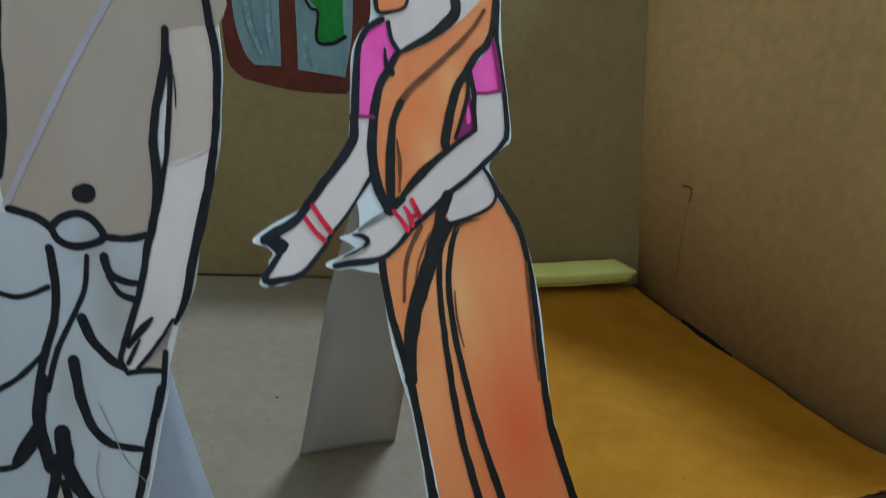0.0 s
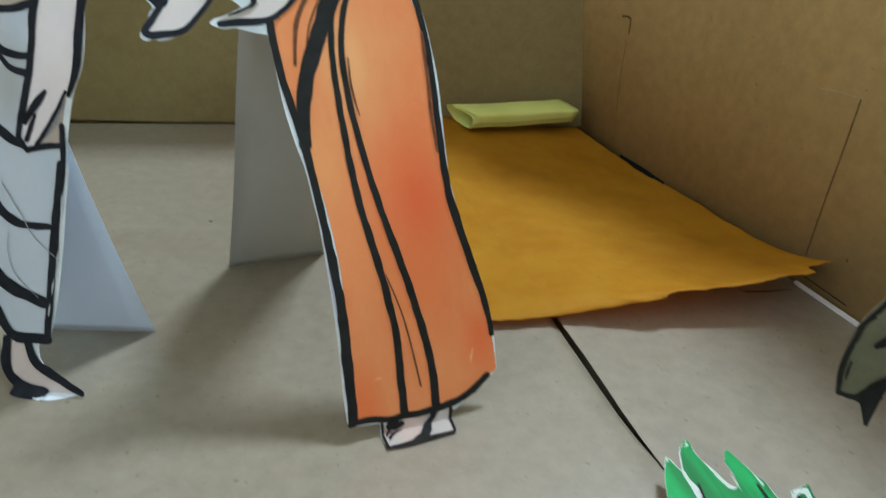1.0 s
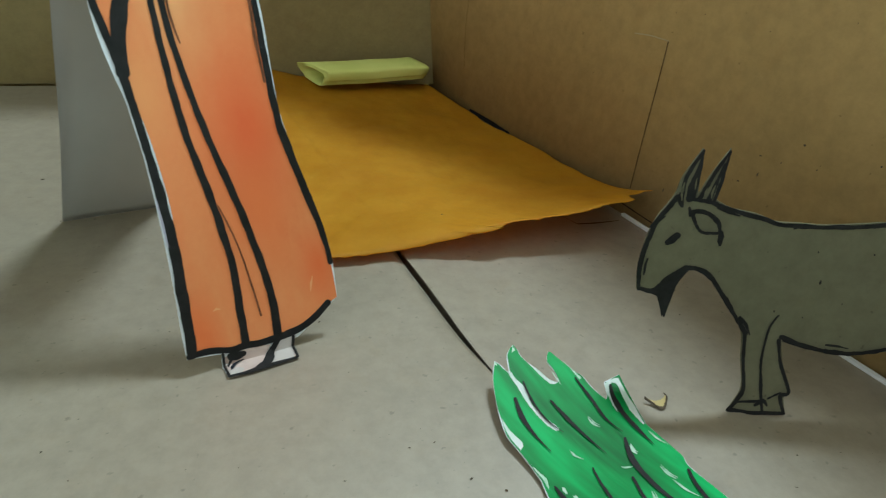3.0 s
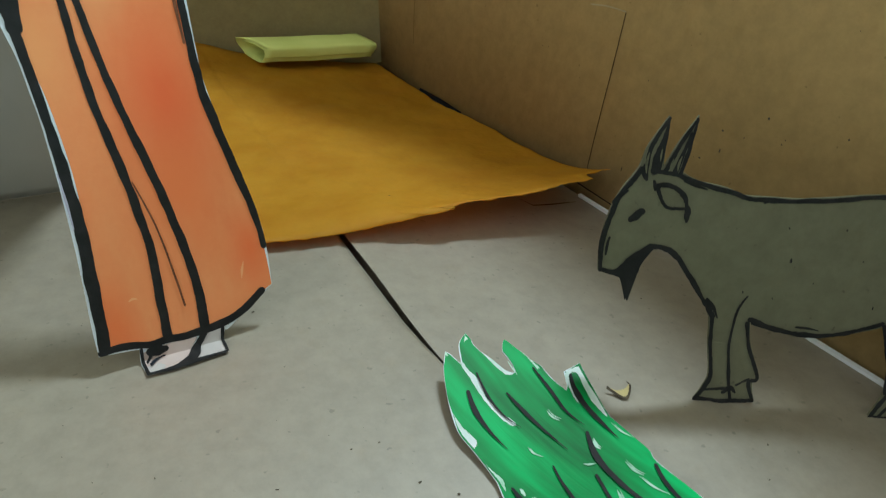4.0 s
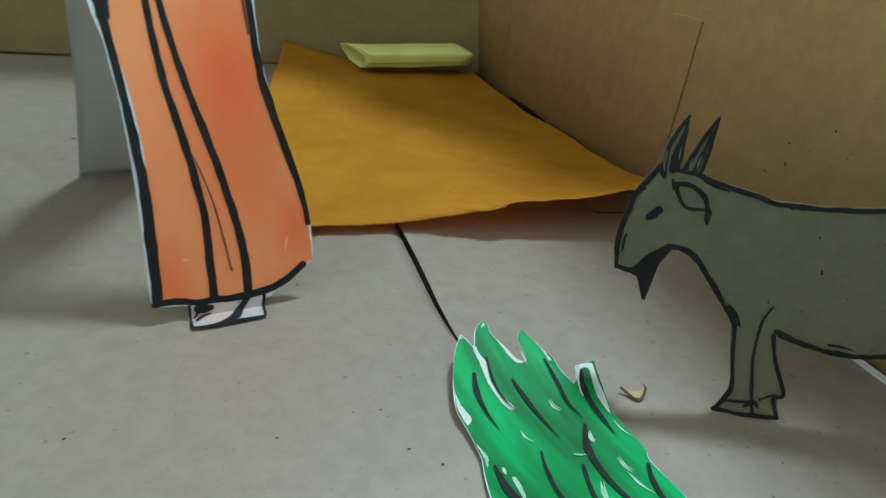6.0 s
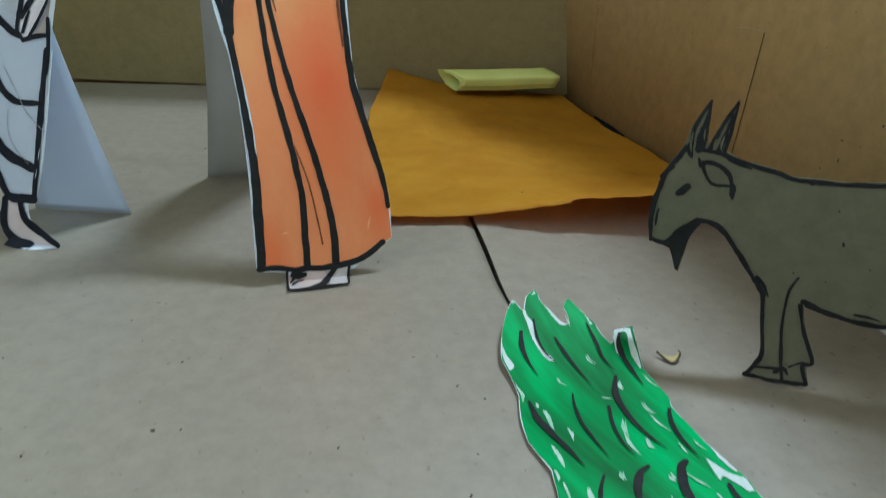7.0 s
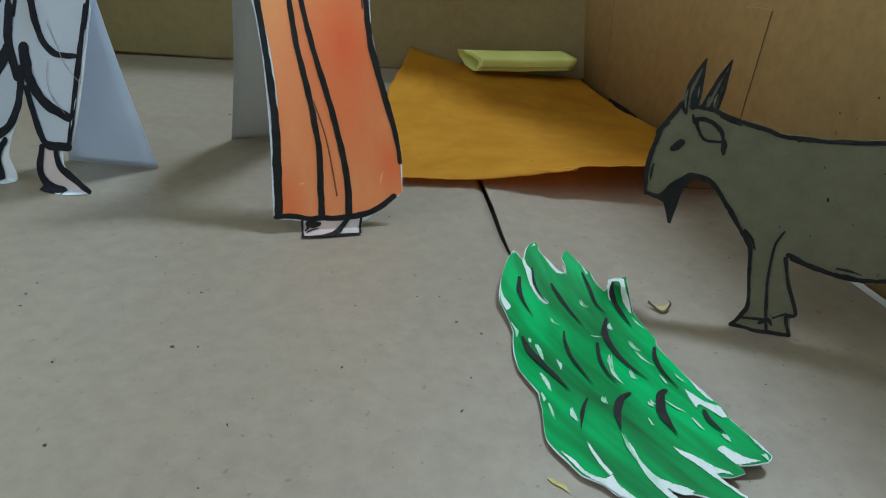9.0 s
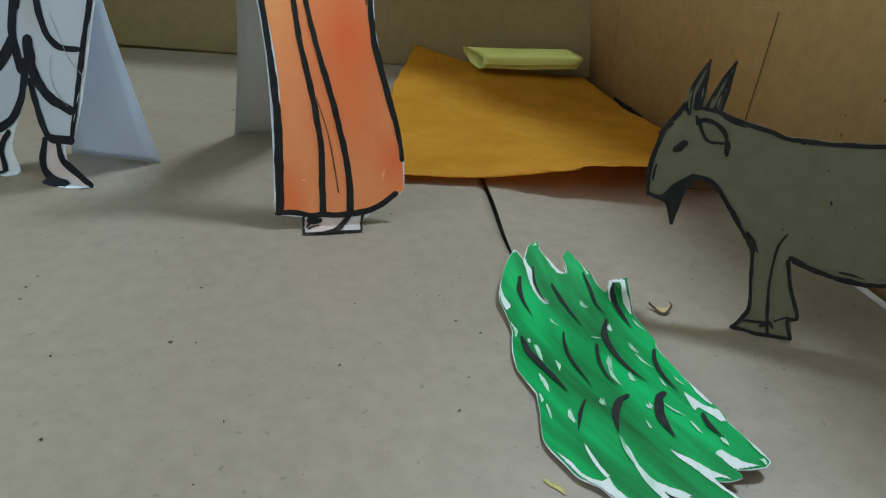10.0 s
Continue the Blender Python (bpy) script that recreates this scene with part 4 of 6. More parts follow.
DHOTI = dict(
    outline=[[(-48, 187.25), (-48.5, 170), (-46.75, 155.75), (-47.25, 141), (-49.5, 127.5), (-56, 120.25), (-66.5, 112.25), (-73.5, 94), (-75, 72), (-71.25, 50), (-57, 61), (-56.25, 40.25), (-50.25, 16.25)],
             [(-50.25, 16.25), (-46.5, 9.5), (-56.25, -4.5), (-40.25, -3.5), (-32, 1.25), (-36.25, 11), (-34, 20)],
             [(-34, 20), (-29.75, 29.25), (-26.75, 38.5), (-24.5, 39), (-22, 30.25), (-17.75, 20)],
             [(-17.75, 20), (-20, 6.5), (-16.5, 0.5), (-7.5, -2), (9, 1.5)],
             [(9, 1.5), (-0.5, 6.5), (-6, 10.75), (-6, 17), (-2.5, 18.25)],
             [(-2.5, 18.25), (1.5, 31), (4.75, 47), (7.25, 62.5), (9.5, 75.5), (8.5, 73.75), (9.25, 80.75)],
             [(9.25, 80.75), (12.5, 94.75), (16, 103), (17.5, 109.75), (18.25, 119.25), (19.5, 129), (22, 138), (23.5, 146.5), (23.5, 156.5), (23.5, 167), (22, 177.25), (20.25, 188.75)],
             [(20.25, 188.75), (-48, 187.25)]],
    fills=[
        ("skin_shade", [[(-46.5, 187), (-46.75, 170), (-45.5, 155.75), (-45.75, 141), (-47, 129.5), (-44, 122)],
                   [(-44, 122), (-33, 119.5), (-24.25, 119), (-13, 117.5), (2.4, 118.6)],
                   [(2.4, 118.6), (4.5, 126), (3.5, 146.25), (3.75, 155.5), (6, 163.25), (7.25, 176)],
                   [(7.25, 176), (19.75, 175.5), (18.5, 188.25), (-46.5, 187)]]),
        ("skin_mid", [[(7.5, 176), (19.75, 177), (21.5, 165.5), (21.75, 144.75)],
                   [(21.75, 144.75), (14.2, 141), (7.4, 139), (7.75, 151), (7.5, 176)]]),
        ("pale_skin", [[(7.4, 139.6), (10.5, 140.2), (14.2, 142), (18, 143.2), (21.7, 145.5)],
                       [(21.7, 145.5), (19.9, 135), (17.7, 123.9), (15.8, 114.2), (13.8, 104.3), (11.2, 97.4), (6.7, 90.2), (2.6, 84.6), (-1.2, 80.4), (-4.6, 80.2)],
                       [(-4.6, 80.2), (-5.2, 84), (-4.2, 87.4), (-0.6, 100.1), (1.1, 109.3), (3.1, 119.3), (5, 129.1), (7.4, 139.6)]]),
        ("dhoti", [[(-48.25, 121.75), (-33, 120.25), (-22.25, 114.25), (-11, 117), (2.25, 118.5)],
                   [(2.25, 118.5), (0.25, 106), (-3.5, 89), (-4.5, 80.25), (8, 80.5)],
                   [(8, 80.5), (4.5, 63), (4.75, 62.25), (1.75, 46.75), (-1.5, 30.5), (-3.5, 20)],
                   [(-3.5, 20), (-11, 18.5), (-16.5, 20), (-21.25, 30.25), (-24.5, 39), (-27.5, 38.75), (-31, 29), (-38.5, 20.5), (-49.5, 17), (-56.25, 40.25)],
                   [(-56.25, 40.25), (-56, 61.25), (-70, 54), (-73.5, 72), (-71.75, 94), (-65.25, 111.5), (-56, 118.5), (-48.25, 121.75)]]),
        ("dhoti", [[(-29.6, 119), (-26.2, 122.3), (-21.2, 123.4), (-16.6, 121.9)], [(-16.6, 121.9), (-13, 118.8), (-15.6, 116.2)], [(-15.6, 116.2), (-21.8, 114.4), (-27, 115.6), (-29.6, 119)]]),
        ("skin_shade", [[(10.8, 95.6), (7, 90), (3, 84.6)], [(3, 84.6), (0, 80.6), (7.9, 80.8)], [(7.9, 80.8), (8.8, 88), (10.8, 95.6)]]),
        ("skin", [[(-16.5, 16.25), (-9.75, 17.25), (-8, 10), (-1.25, 5.75), (6.25, 1.75)],
                   [(6.25, 1.75), (-5, 0.5), (-13.75, 2.25), (-18.25, 7), (-16.5, 16.25)]]),
        ("skin", [[(-45.25, 15.5), (-39.5, 16), (-40.5, 10), (-39.5, 1)],
                   [(-39.5, 1), (-52.5, -2.5), (-45.5, 9.5), (-45.25, 15.5)]]),
    ],
    strokes=[
        ("thread", (2.23, 2.23), [(-10.25, 186.5), (-24.5, 163.25), (-36, 141.75), (-45, 124.25)]),
        ("navy", (2.6, 2.6), [(-47, 185.75), (-47.5, 170), (-46, 155.75), (-45.75, 144.5), (-47.25, 132.75)]),
        ("navy", (5.2, 5.57, 5.2), [(-20.5, 129.5), (-19, 129.75), (-17.75, 130)]),
        ("navy", (2.23, 2.6), [(-44.25, 123), (-36, 121.75), (-29.75, 118.75)]),
        ("navy", (2.41, 2.41), [(-29.75, 118.75), (-26.25, 122.25), (-20.5, 123.75), (-15.75, 122), (-12.5, 118), (-15.75, 115.5), (-22.25, 114), (-27.5, 115.5), (-29.75, 118.75)]),
        ("navy", (2.23, 2.04), [(-12.5, 117.75), (-4.5, 118), (3, 120.25)]),
        ("navy", (2.97, 2.6), [(-30.5, 112.5), (-28.5, 102.75), (-28.5, 92.5), (-31.5, 81.5), (-33.5, 70.75), (-32.5, 56.5), (-28.5, 44.5)]),
        ("navy", (1.67, 2.04), [(-18, 111.5), (-18.5, 102.25), (-22.25, 93.25), (-27.5, 82.25), (-30.75, 69.5)]),
        ("navy", (2.97, 1.67), [(-12.25, 112), (-10, 107), (-4.25, 105.5), (0.25, 105.5)]),
        ("navy", (1.3, 2.23), [(-11, 106.5), (-7, 102), (-1.75, 100.5)]),
        ("navy", (3.71, 2.6), [(-19.25, 92.75), (-15.5, 86.5), (-9, 81.5), (-5.5, 80.25)]),
        ("navy", (4.08, 3.34, 1.86), [(-22, 79.5), (-19.75, 69.5), (-16, 61), (-9.25, 56), (1.5, 56)]),
        ("navy", (1.67, 1.67), [(-56.25, 99.5), (-48, 97.5), (-40, 97), (-30.75, 101)]),
        ("navy", (1.86, 1.86), [(-59, 62.25), (-48.5, 66.75), (-40, 72.5), (-32.75, 80)]),
        ("navy", (1.67, 2.78), [(-55, 38.75), (-48.75, 41), (-41.25, 44), (-34, 53.5)]),
        ("navy", (1.86, 2.23), [(8.5, 86.5), (8, 75.5), (5, 63), (3, 50.5), (1, 41)]),
        ("skin_blend", (0.6, 1.2, 1.0, 0.5), [(8.6, 140.2), (12, 141.4), (16, 143.2), (20, 145.2)]),
        ("navy", (1.5, 1.8, 1.6, 2.2), [(7.2, 169.3), (7.8, 163.3), (7.7, 157.2), (7.5, 149.5), (7.1, 141.8), (5.8, 133.9), (4.7, 127.4)]),
        ("navy", (2.2, 2.8, 2.6, 3.0, 2.8, 2.2, 2.2, 2.4), [(5.7, 176.4), (6.1, 169.2), (5.2, 163.2), (3.5, 153.9), (3, 146.1), (4.1, 138.4), (4.6, 130.6), (3.3, 122.5), (1.8, 115.9), (0.6, 107.6), (-0.9, 100.9), (-3, 93.9), (-5, 87)]),
        ("navy", (0.3, 0.5, 0.3), [(8.8, 164.5), (9.5, 160.3), (9.8, 155.8)]),
        ("navy", (2.2, 2.5, 2.4, 2.2), [(17.2, 187.2), (19.2, 178.6), (21, 172.8), (22.1, 165.5), (22.3, 155), (22, 145.7)]),
        ("navy", (2.5, 3.0, 3.2, 2.9, 2.8, 1.4), [(21.8, 145.2), (20.6, 135.1), (18.8, 125.6), (17, 117.5), (15.8, 109.4), (14.2, 101.9), (11.5, 95.5)]),
        ("navy", (2.0, 1.8, 1.5), [(-5, 87), (-6.2, 82), (-3.6, 78.4)]),
        ("navy", (1.0, 2.5, 2.2, 1.4), [(3.9, 96), (1.3, 93), (-1.1, 90.2), (-3.6, 86.6)]),
        ("navy", (0.8, 1.5, 1.6), [(0, 89), (-1.8, 85.6), (-3.6, 81.6)]),
        ("shade", (1.2, 2.6, 1.6), [(9.4, 93.4), (6, 88), (2.6, 83.4)]),
        ("navy", (1.0, 1.3, 1.5), [(10.6, 96.4), (6.9, 90), (2.8, 84.5), (-0.4, 80.4)]),
        ("navy", (1.5, 1.9, 1.7), [(-3.7, 78.4), (1.9, 80.1), (7.9, 81)]),
        ("navy", (4.64, 4.33), [(-32.75, 72.25), (-33.75, 58.75), (-29.75, 45)]),
        ("navy", (6.18, 4.95, 3.71), [(-25.5, 56.25), (-23.75, 46), (-15.25, 35.75), (-2.75, 31.25)]),
        ("navy", (2.78, 4.02), [(-42, 45), (-35, 56)]),
        ("navy", (2.78, 2.47), [(7.25, 75.25), (4.75, 62.25), (2.5, 51.25), (0, 35.25), (-2.5, 20.25)]),
        ("navy", (3.71, 3.71), [(-27.5, 48), (-28.75, 36.25), (-33, 26.5), (-39.25, 20.25), (-48, 17)]),
        ("navy", (3.09, 3.71), [(-24.75, 40.5), (-21.25, 30.25), (-16.5, 20), (-11, 18.25), (-2.75, 19.25)]),
        ("navy", (3.09, 4.33), [(-17.25, 17), (-18.75, 6.75), (-14.5, 1.75), (-5.5, -0.25)]),
        ("navy", (2.78, 3.71, 2.47), [(-9.75, 16.75), (-8, 10.5), (-1.75, 6.75), (8, 2)]),
        ("navy", (2.78, 3.09), [(-37.5, 17.5), (-41.5, 10.25), (-39.75, -0.5), (-45, -2.25)]),
        ("pencil", (0.34, 0.31), [(-13.5, 68.3), (-7.4, 58), (-4, 52.2), (4, 45.6)]),
        ("pencil", (0.34, 0.31), [(-12.9, 52.3), (-13.7, 46), (-11.6, 39.1), (-4.6, 32.7)]),
        ("paper", (0.15, 0.4, 0.15), [(6.9, 66.5), (6.4, 63), (5.9, 59.5)]),
        ("paper", (0.15, 0.35, 0.1), [(3.9, 48.5), (3.3, 45.5), (2.8, 43)]),
        ("paper", (0.1, 0.45, 0.15), [(1.6, 39.5), (1, 37), (0.4, 34.5)]),
        ("paper", (0.1, 0.35, 0.1), [(-0.5, 31), (-1, 29), (-1.5, 27)]),
    ],
)
dhoti = cutout("paper_figure", frame_of(-0.090, 0.1629, -0.249, 0.2405), 0.3, DHOTI["outline"], DHOTI["fills"], DHOTI["strokes"], "paper",
               bend=lambda u, v: 0.0006 * u ** 2 - 0.5, ground=0.0, seed=4, fold=4.0, rough=0.19)
tagged(dhoti, "paper cut-out figure with bare chest and white draped dhoti", "cut-out", "paper figures")

GOAT = dict(
    outline=[[(-33.25, 33), (-34, 40.75), (-33, 49.5), (-31, 55.75), (-27.5, 62), (-26.25, 67.5), (-22.25, 75.5)],
             [(-22.25, 75.5), (-21.75, 68.5), (-21.25, 62.25)],
             [(-21.25, 62.25), (-18.75, 68.75), (-15, 76)],
             [(-15, 76), (-15.25, 69), (-16, 61.5)],
             [(-16, 61.5), (-11.5, 59.5), (-4, 58.25), (1.5, 56.5), (7.25, 56.5), (15.5, 56.5), (24, 57.5), (36.5, 59), (45.75, 58.5), (51.75, 54.25)],
             [(51.75, 54.25), (58.75, 40.5), (60.25, 27.25), (65.25, 13.25), (73.5, -1.25), (73.5, -6.75)],
             [(73.5, -6.75), (64, -7), (50.75, -6.75)],
             [(50.75, -6.75), (54.5, 0.5), (54.75, 9), (49.75, 21)],
             [(49.75, 21), (42.25, 18.5), (34.75, 16.75), (26.75, 16.25), (18.25, 18), (11.5, 20.5)],
             [(11.5, 20.5), (13.75, 12.5), (17.5, 3.75), (15.75, 1.75), (17, -3.2)],
             [(17, -3.2), (7.5, -3.6), (-0.5, -3.6)],
             [(-0.5, -3.6), (1.5, 0), (2.75, 4), (1.5, 11.75), (-0.25, 21), (-3, 25.5), (-9.5, 33.25), (-13.5, 38.25), (-16.5, 40), (-20, 40.5), (-22.25, 39), (-22.5, 32.5), (-23.75, 24.25)],
             [(-23.75, 24.25), (-26.75, 30.75), (-29, 32), (-33.25, 33)]],
    fills=[
        ("ink", [[(-32.75, 33), (-28, 31.5), (-26.75, 30.5), (-24.5, 24.5)],
                   [(-24.5, 24.5), (-23, 29.75), (-22, 35.25), (-19.5, 40)],
                   [(-19.5, 40), (-21, 41.25), (-24.5, 37.5), (-27.25, 35.25), (-29, 33.5), (-32.75, 34)]]),
    ],
    strokes=[
        ("ink", (0.97, 1.3, 0.56), [(12.25, 20), (16.25, 19), (22.25, 18.25)]),
        ("ink", (0.56, 0.83, 0.28), [(24.75, 19.5), (28.5, 19.25), (31.5, 18.75)]),
        ("ink", (0.7, 1.1, 0.42), [(6.75, 55), (8.5, 55.75), (11.25, 56.25)]),
        ("ink", (0.56, 0.97, 0.42), [(-15.25, 59.25), (-12.75, 58.5), (-9, 57.5)]),
        ("ink", (0.83, 1.1, 0.42), [(-2, 26.5), (0.25, 24), (2, 21)]),
        ("ink", (0.83, 1.3, 0.56), [(-32.5, 52.5), (-31, 54.25), (-29.25, 55.75)]),
        ("ink", (0.7, 1.1, 0.42), [(-23, 58.75), (-22, 56.5), (-21, 57.5)]),
        ("ink", (0.7, 1.3, 0.7), [(-26.25, 62.75), (-26, 60.5), (-25, 59)]),
        ("ink", (0.56, 0.83, 0.42), [(-31.75, 42.75), (-32, 41), (-32, 37.75)]),
        ("ink", (0.7, 1.1, 0.83), [(-13.5, 53), (-12.5, 51.75), (-12.5, 48.5)]),
        ("ink", (0.56, 0.97, 0.42), [(-15.5, 55.5), (-14, 54.75), (-13.25, 53.25)]),
        ("ink", (1.1, 1.4, 0.56), [(7.5, -1), (9.5, 0.5), (11, -1)]),
        ("ink", (1.2, 1.5, 1.3), [(-32.75, 33.25), (-33.5, 41.5), (-32.5, 49.25), (-30.5, 55.25), (-26.75, 61.75)]),
        ("ink", (1.3, 0.74), [(-25.25, 59.5), (-25.5, 66.75), (-22.25, 75)]),
        ("ink", (0.89, 1.3), [(-22.25, 74.5), (-22.25, 68.5), (-22.5, 61.5)]),
        ("ink", (2.4, 1.5, 0.45), [(-23.5, 61.5), (-23.25, 66.5), (-22.5, 72)]),
        ("ink", (1.5, 0.74), [(-20.75, 61.5), (-18.5, 68), (-15.25, 75.25)]),
        ("ink", (0.74, 1.2), [(-15.25, 75), (-15.75, 68.25), (-16.75, 61)]),
        ("ink", (1.5, 0.59), [(-18.25, 61.5), (-17, 66.75), (-16, 71.75)]),
        ("ink", (1.2, 1), [(-23.25, 61.25), (-19.5, 61), (-16.5, 60.75)]),
        ("ink", (1.2, 1.3, 1.2), [(-16.75, 60.75), (-11.5, 59), (-4, 57.5), (1.5, 56), (7.5, 55.75), (15.5, 56), (24, 56.75), (36.5, 58.5), (45.25, 57.75), (51.5, 54)]),
        ("ink", (1.5, 1.5, 1.2), [(11.25, 21), (18, 18.75), (26.5, 17.25), (34.5, 17.5), (42, 19.5), (48.75, 22)]),
        ("ink", (0.89, 1.8), [(-32.5, 33.25), (-29, 32.75), (-27, 34)]),
        ("ink", (1.5, 1.5, 1.3), [(-27.25, 33), (-25.25, 37), (-22, 39.5), (-20, 40.75), (-16.25, 40.25), (-13, 38.5), (-8.75, 33.5), (-2.5, 25.5), (0.75, 21.25)]),
        ("ink", (0.89, 1.2), [(0.5, 21.25), (2, 11.75), (3.25, 4), (1.75, -0.25), (-0.5, -3.2)]),
        ("ink", (1.2, 1.2), [(-0.5, -3.2), (7.5, -3.4), (16.25, -3)]),
        ("ink", (1, 1), [(16.25, -3), (14.5, 2.25), (16.75, 3.75), (13, 12.25), (10.75, 20)]),
        ("ink", (0.59, 1), [(8.75, 28), (7.25, 24.25), (7, 19), (7.5, 10.25), (9.75, -3)]),
        ("ink", (0.74, 0.74), [(1.75, -0.5), (8.5, 0.25)]),
        ("ink", (0.74, 0.74), [(11, 1.25), (14.25, 3.25)]),
        ("ink", (4.5, 2.7, 0.45), [(-25, 33), (-24.5, 29.75), (-24, 25)]),
        ("ink", (1.9, 2.2, 1.8), [(-27, 48.25), (-25.75, 49.5), (-24.75, 50.5)]),
        ("ink", (1.2, 1.3), [(-22, 57.75), (-19.5, 58), (-16.5, 57), (-14, 54.5), (-12.75, 49.5)]),
        ("ink", (0.89, 0.89), [(-22, 57.75), (-20, 53.75), (-18, 52), (-14, 52)]),
        ("ink", (1.3, 1.3), [(51.25, -6), (55.5, 1.25)]),
        ("ink", (1.2, 1.2), [(51.25, -6.25), (63.75, -6), (72.5, -6)]),
        ("ink", (0.89, 0.89), [(54, -5.5), (57.75, -1)]),
        ("ink", (1, 1), [(49.25, 21.5), (53.5, 11), (54.5, 1.25)]),
        ("goat_card", (0.25, 0.75, 0.3), [(-25.7, 66.0), (-25.9, 63.4), (-25.5, 60.8)]),
        ("goat_card", (0.2, 0.5, 0.2), [(-22.6, 67.2), (-22.6, 65.6), (-22.5, 64.2)]),
        ("goat_card", (0.25, 0.7, 0.3), [(-17.3, 65.6), (-17.6, 63.6), (-17.6, 62.0)]),
        ("goat_card", (0.2, 0.45, 0.2), [(-19.3, 64.8), (-19.6, 63.4), (-19.7, 62.2)]),
        ("ink", (0.31, 0.39), [(14.8, 48.7), (14.95, 48.4)]),
        ("ink", (0.34, 0.43), [(30.2, 49.1), (30.35, 48.9)]),
        ("ink", (0.41, 0.52), [(17.7, 39.9), (17.85, 39)]),
        ("ink", (0.24, 0.3), [(7, 29.6), (7.15, 29.1)]),
        ("ink", (0.28, 0.34), [(15.6, 28.1), (15.75, 27.9)]),
        ("ink", (0.34, 0.43), [(44.2, 27.2), (44.35, 26.6)]),
        ("ink", (0.21, 0.26), [(25.5, 33.4), (25.65, 33.1)]),
        ("ink", (0.24, 0.3), [(37.2, 40.5), (37.35, 40.3)]),
        ("ink", (1.2, 1.2), [(51.5, 54), (58.25, 40.5), (59.75, 27.25), (64.75, 13.25), (73, -1.25)]),
    ],
)
goat = cutout("goat_cutout", frame_of(0.165, 0.1105, -0.2554, 0.1235), 0.8, GOAT["outline"], GOAT["fills"], GOAT["strokes"], "goat_card",
              bend=lambda u, v: 0.22 * max(0.0, 13 - v), seed=5, split=True, rough=0.42, fine=0.7, squash=False)
tagged(goat, "grey-olive card cut-out of a goat with black marker outlines", "cut-out")

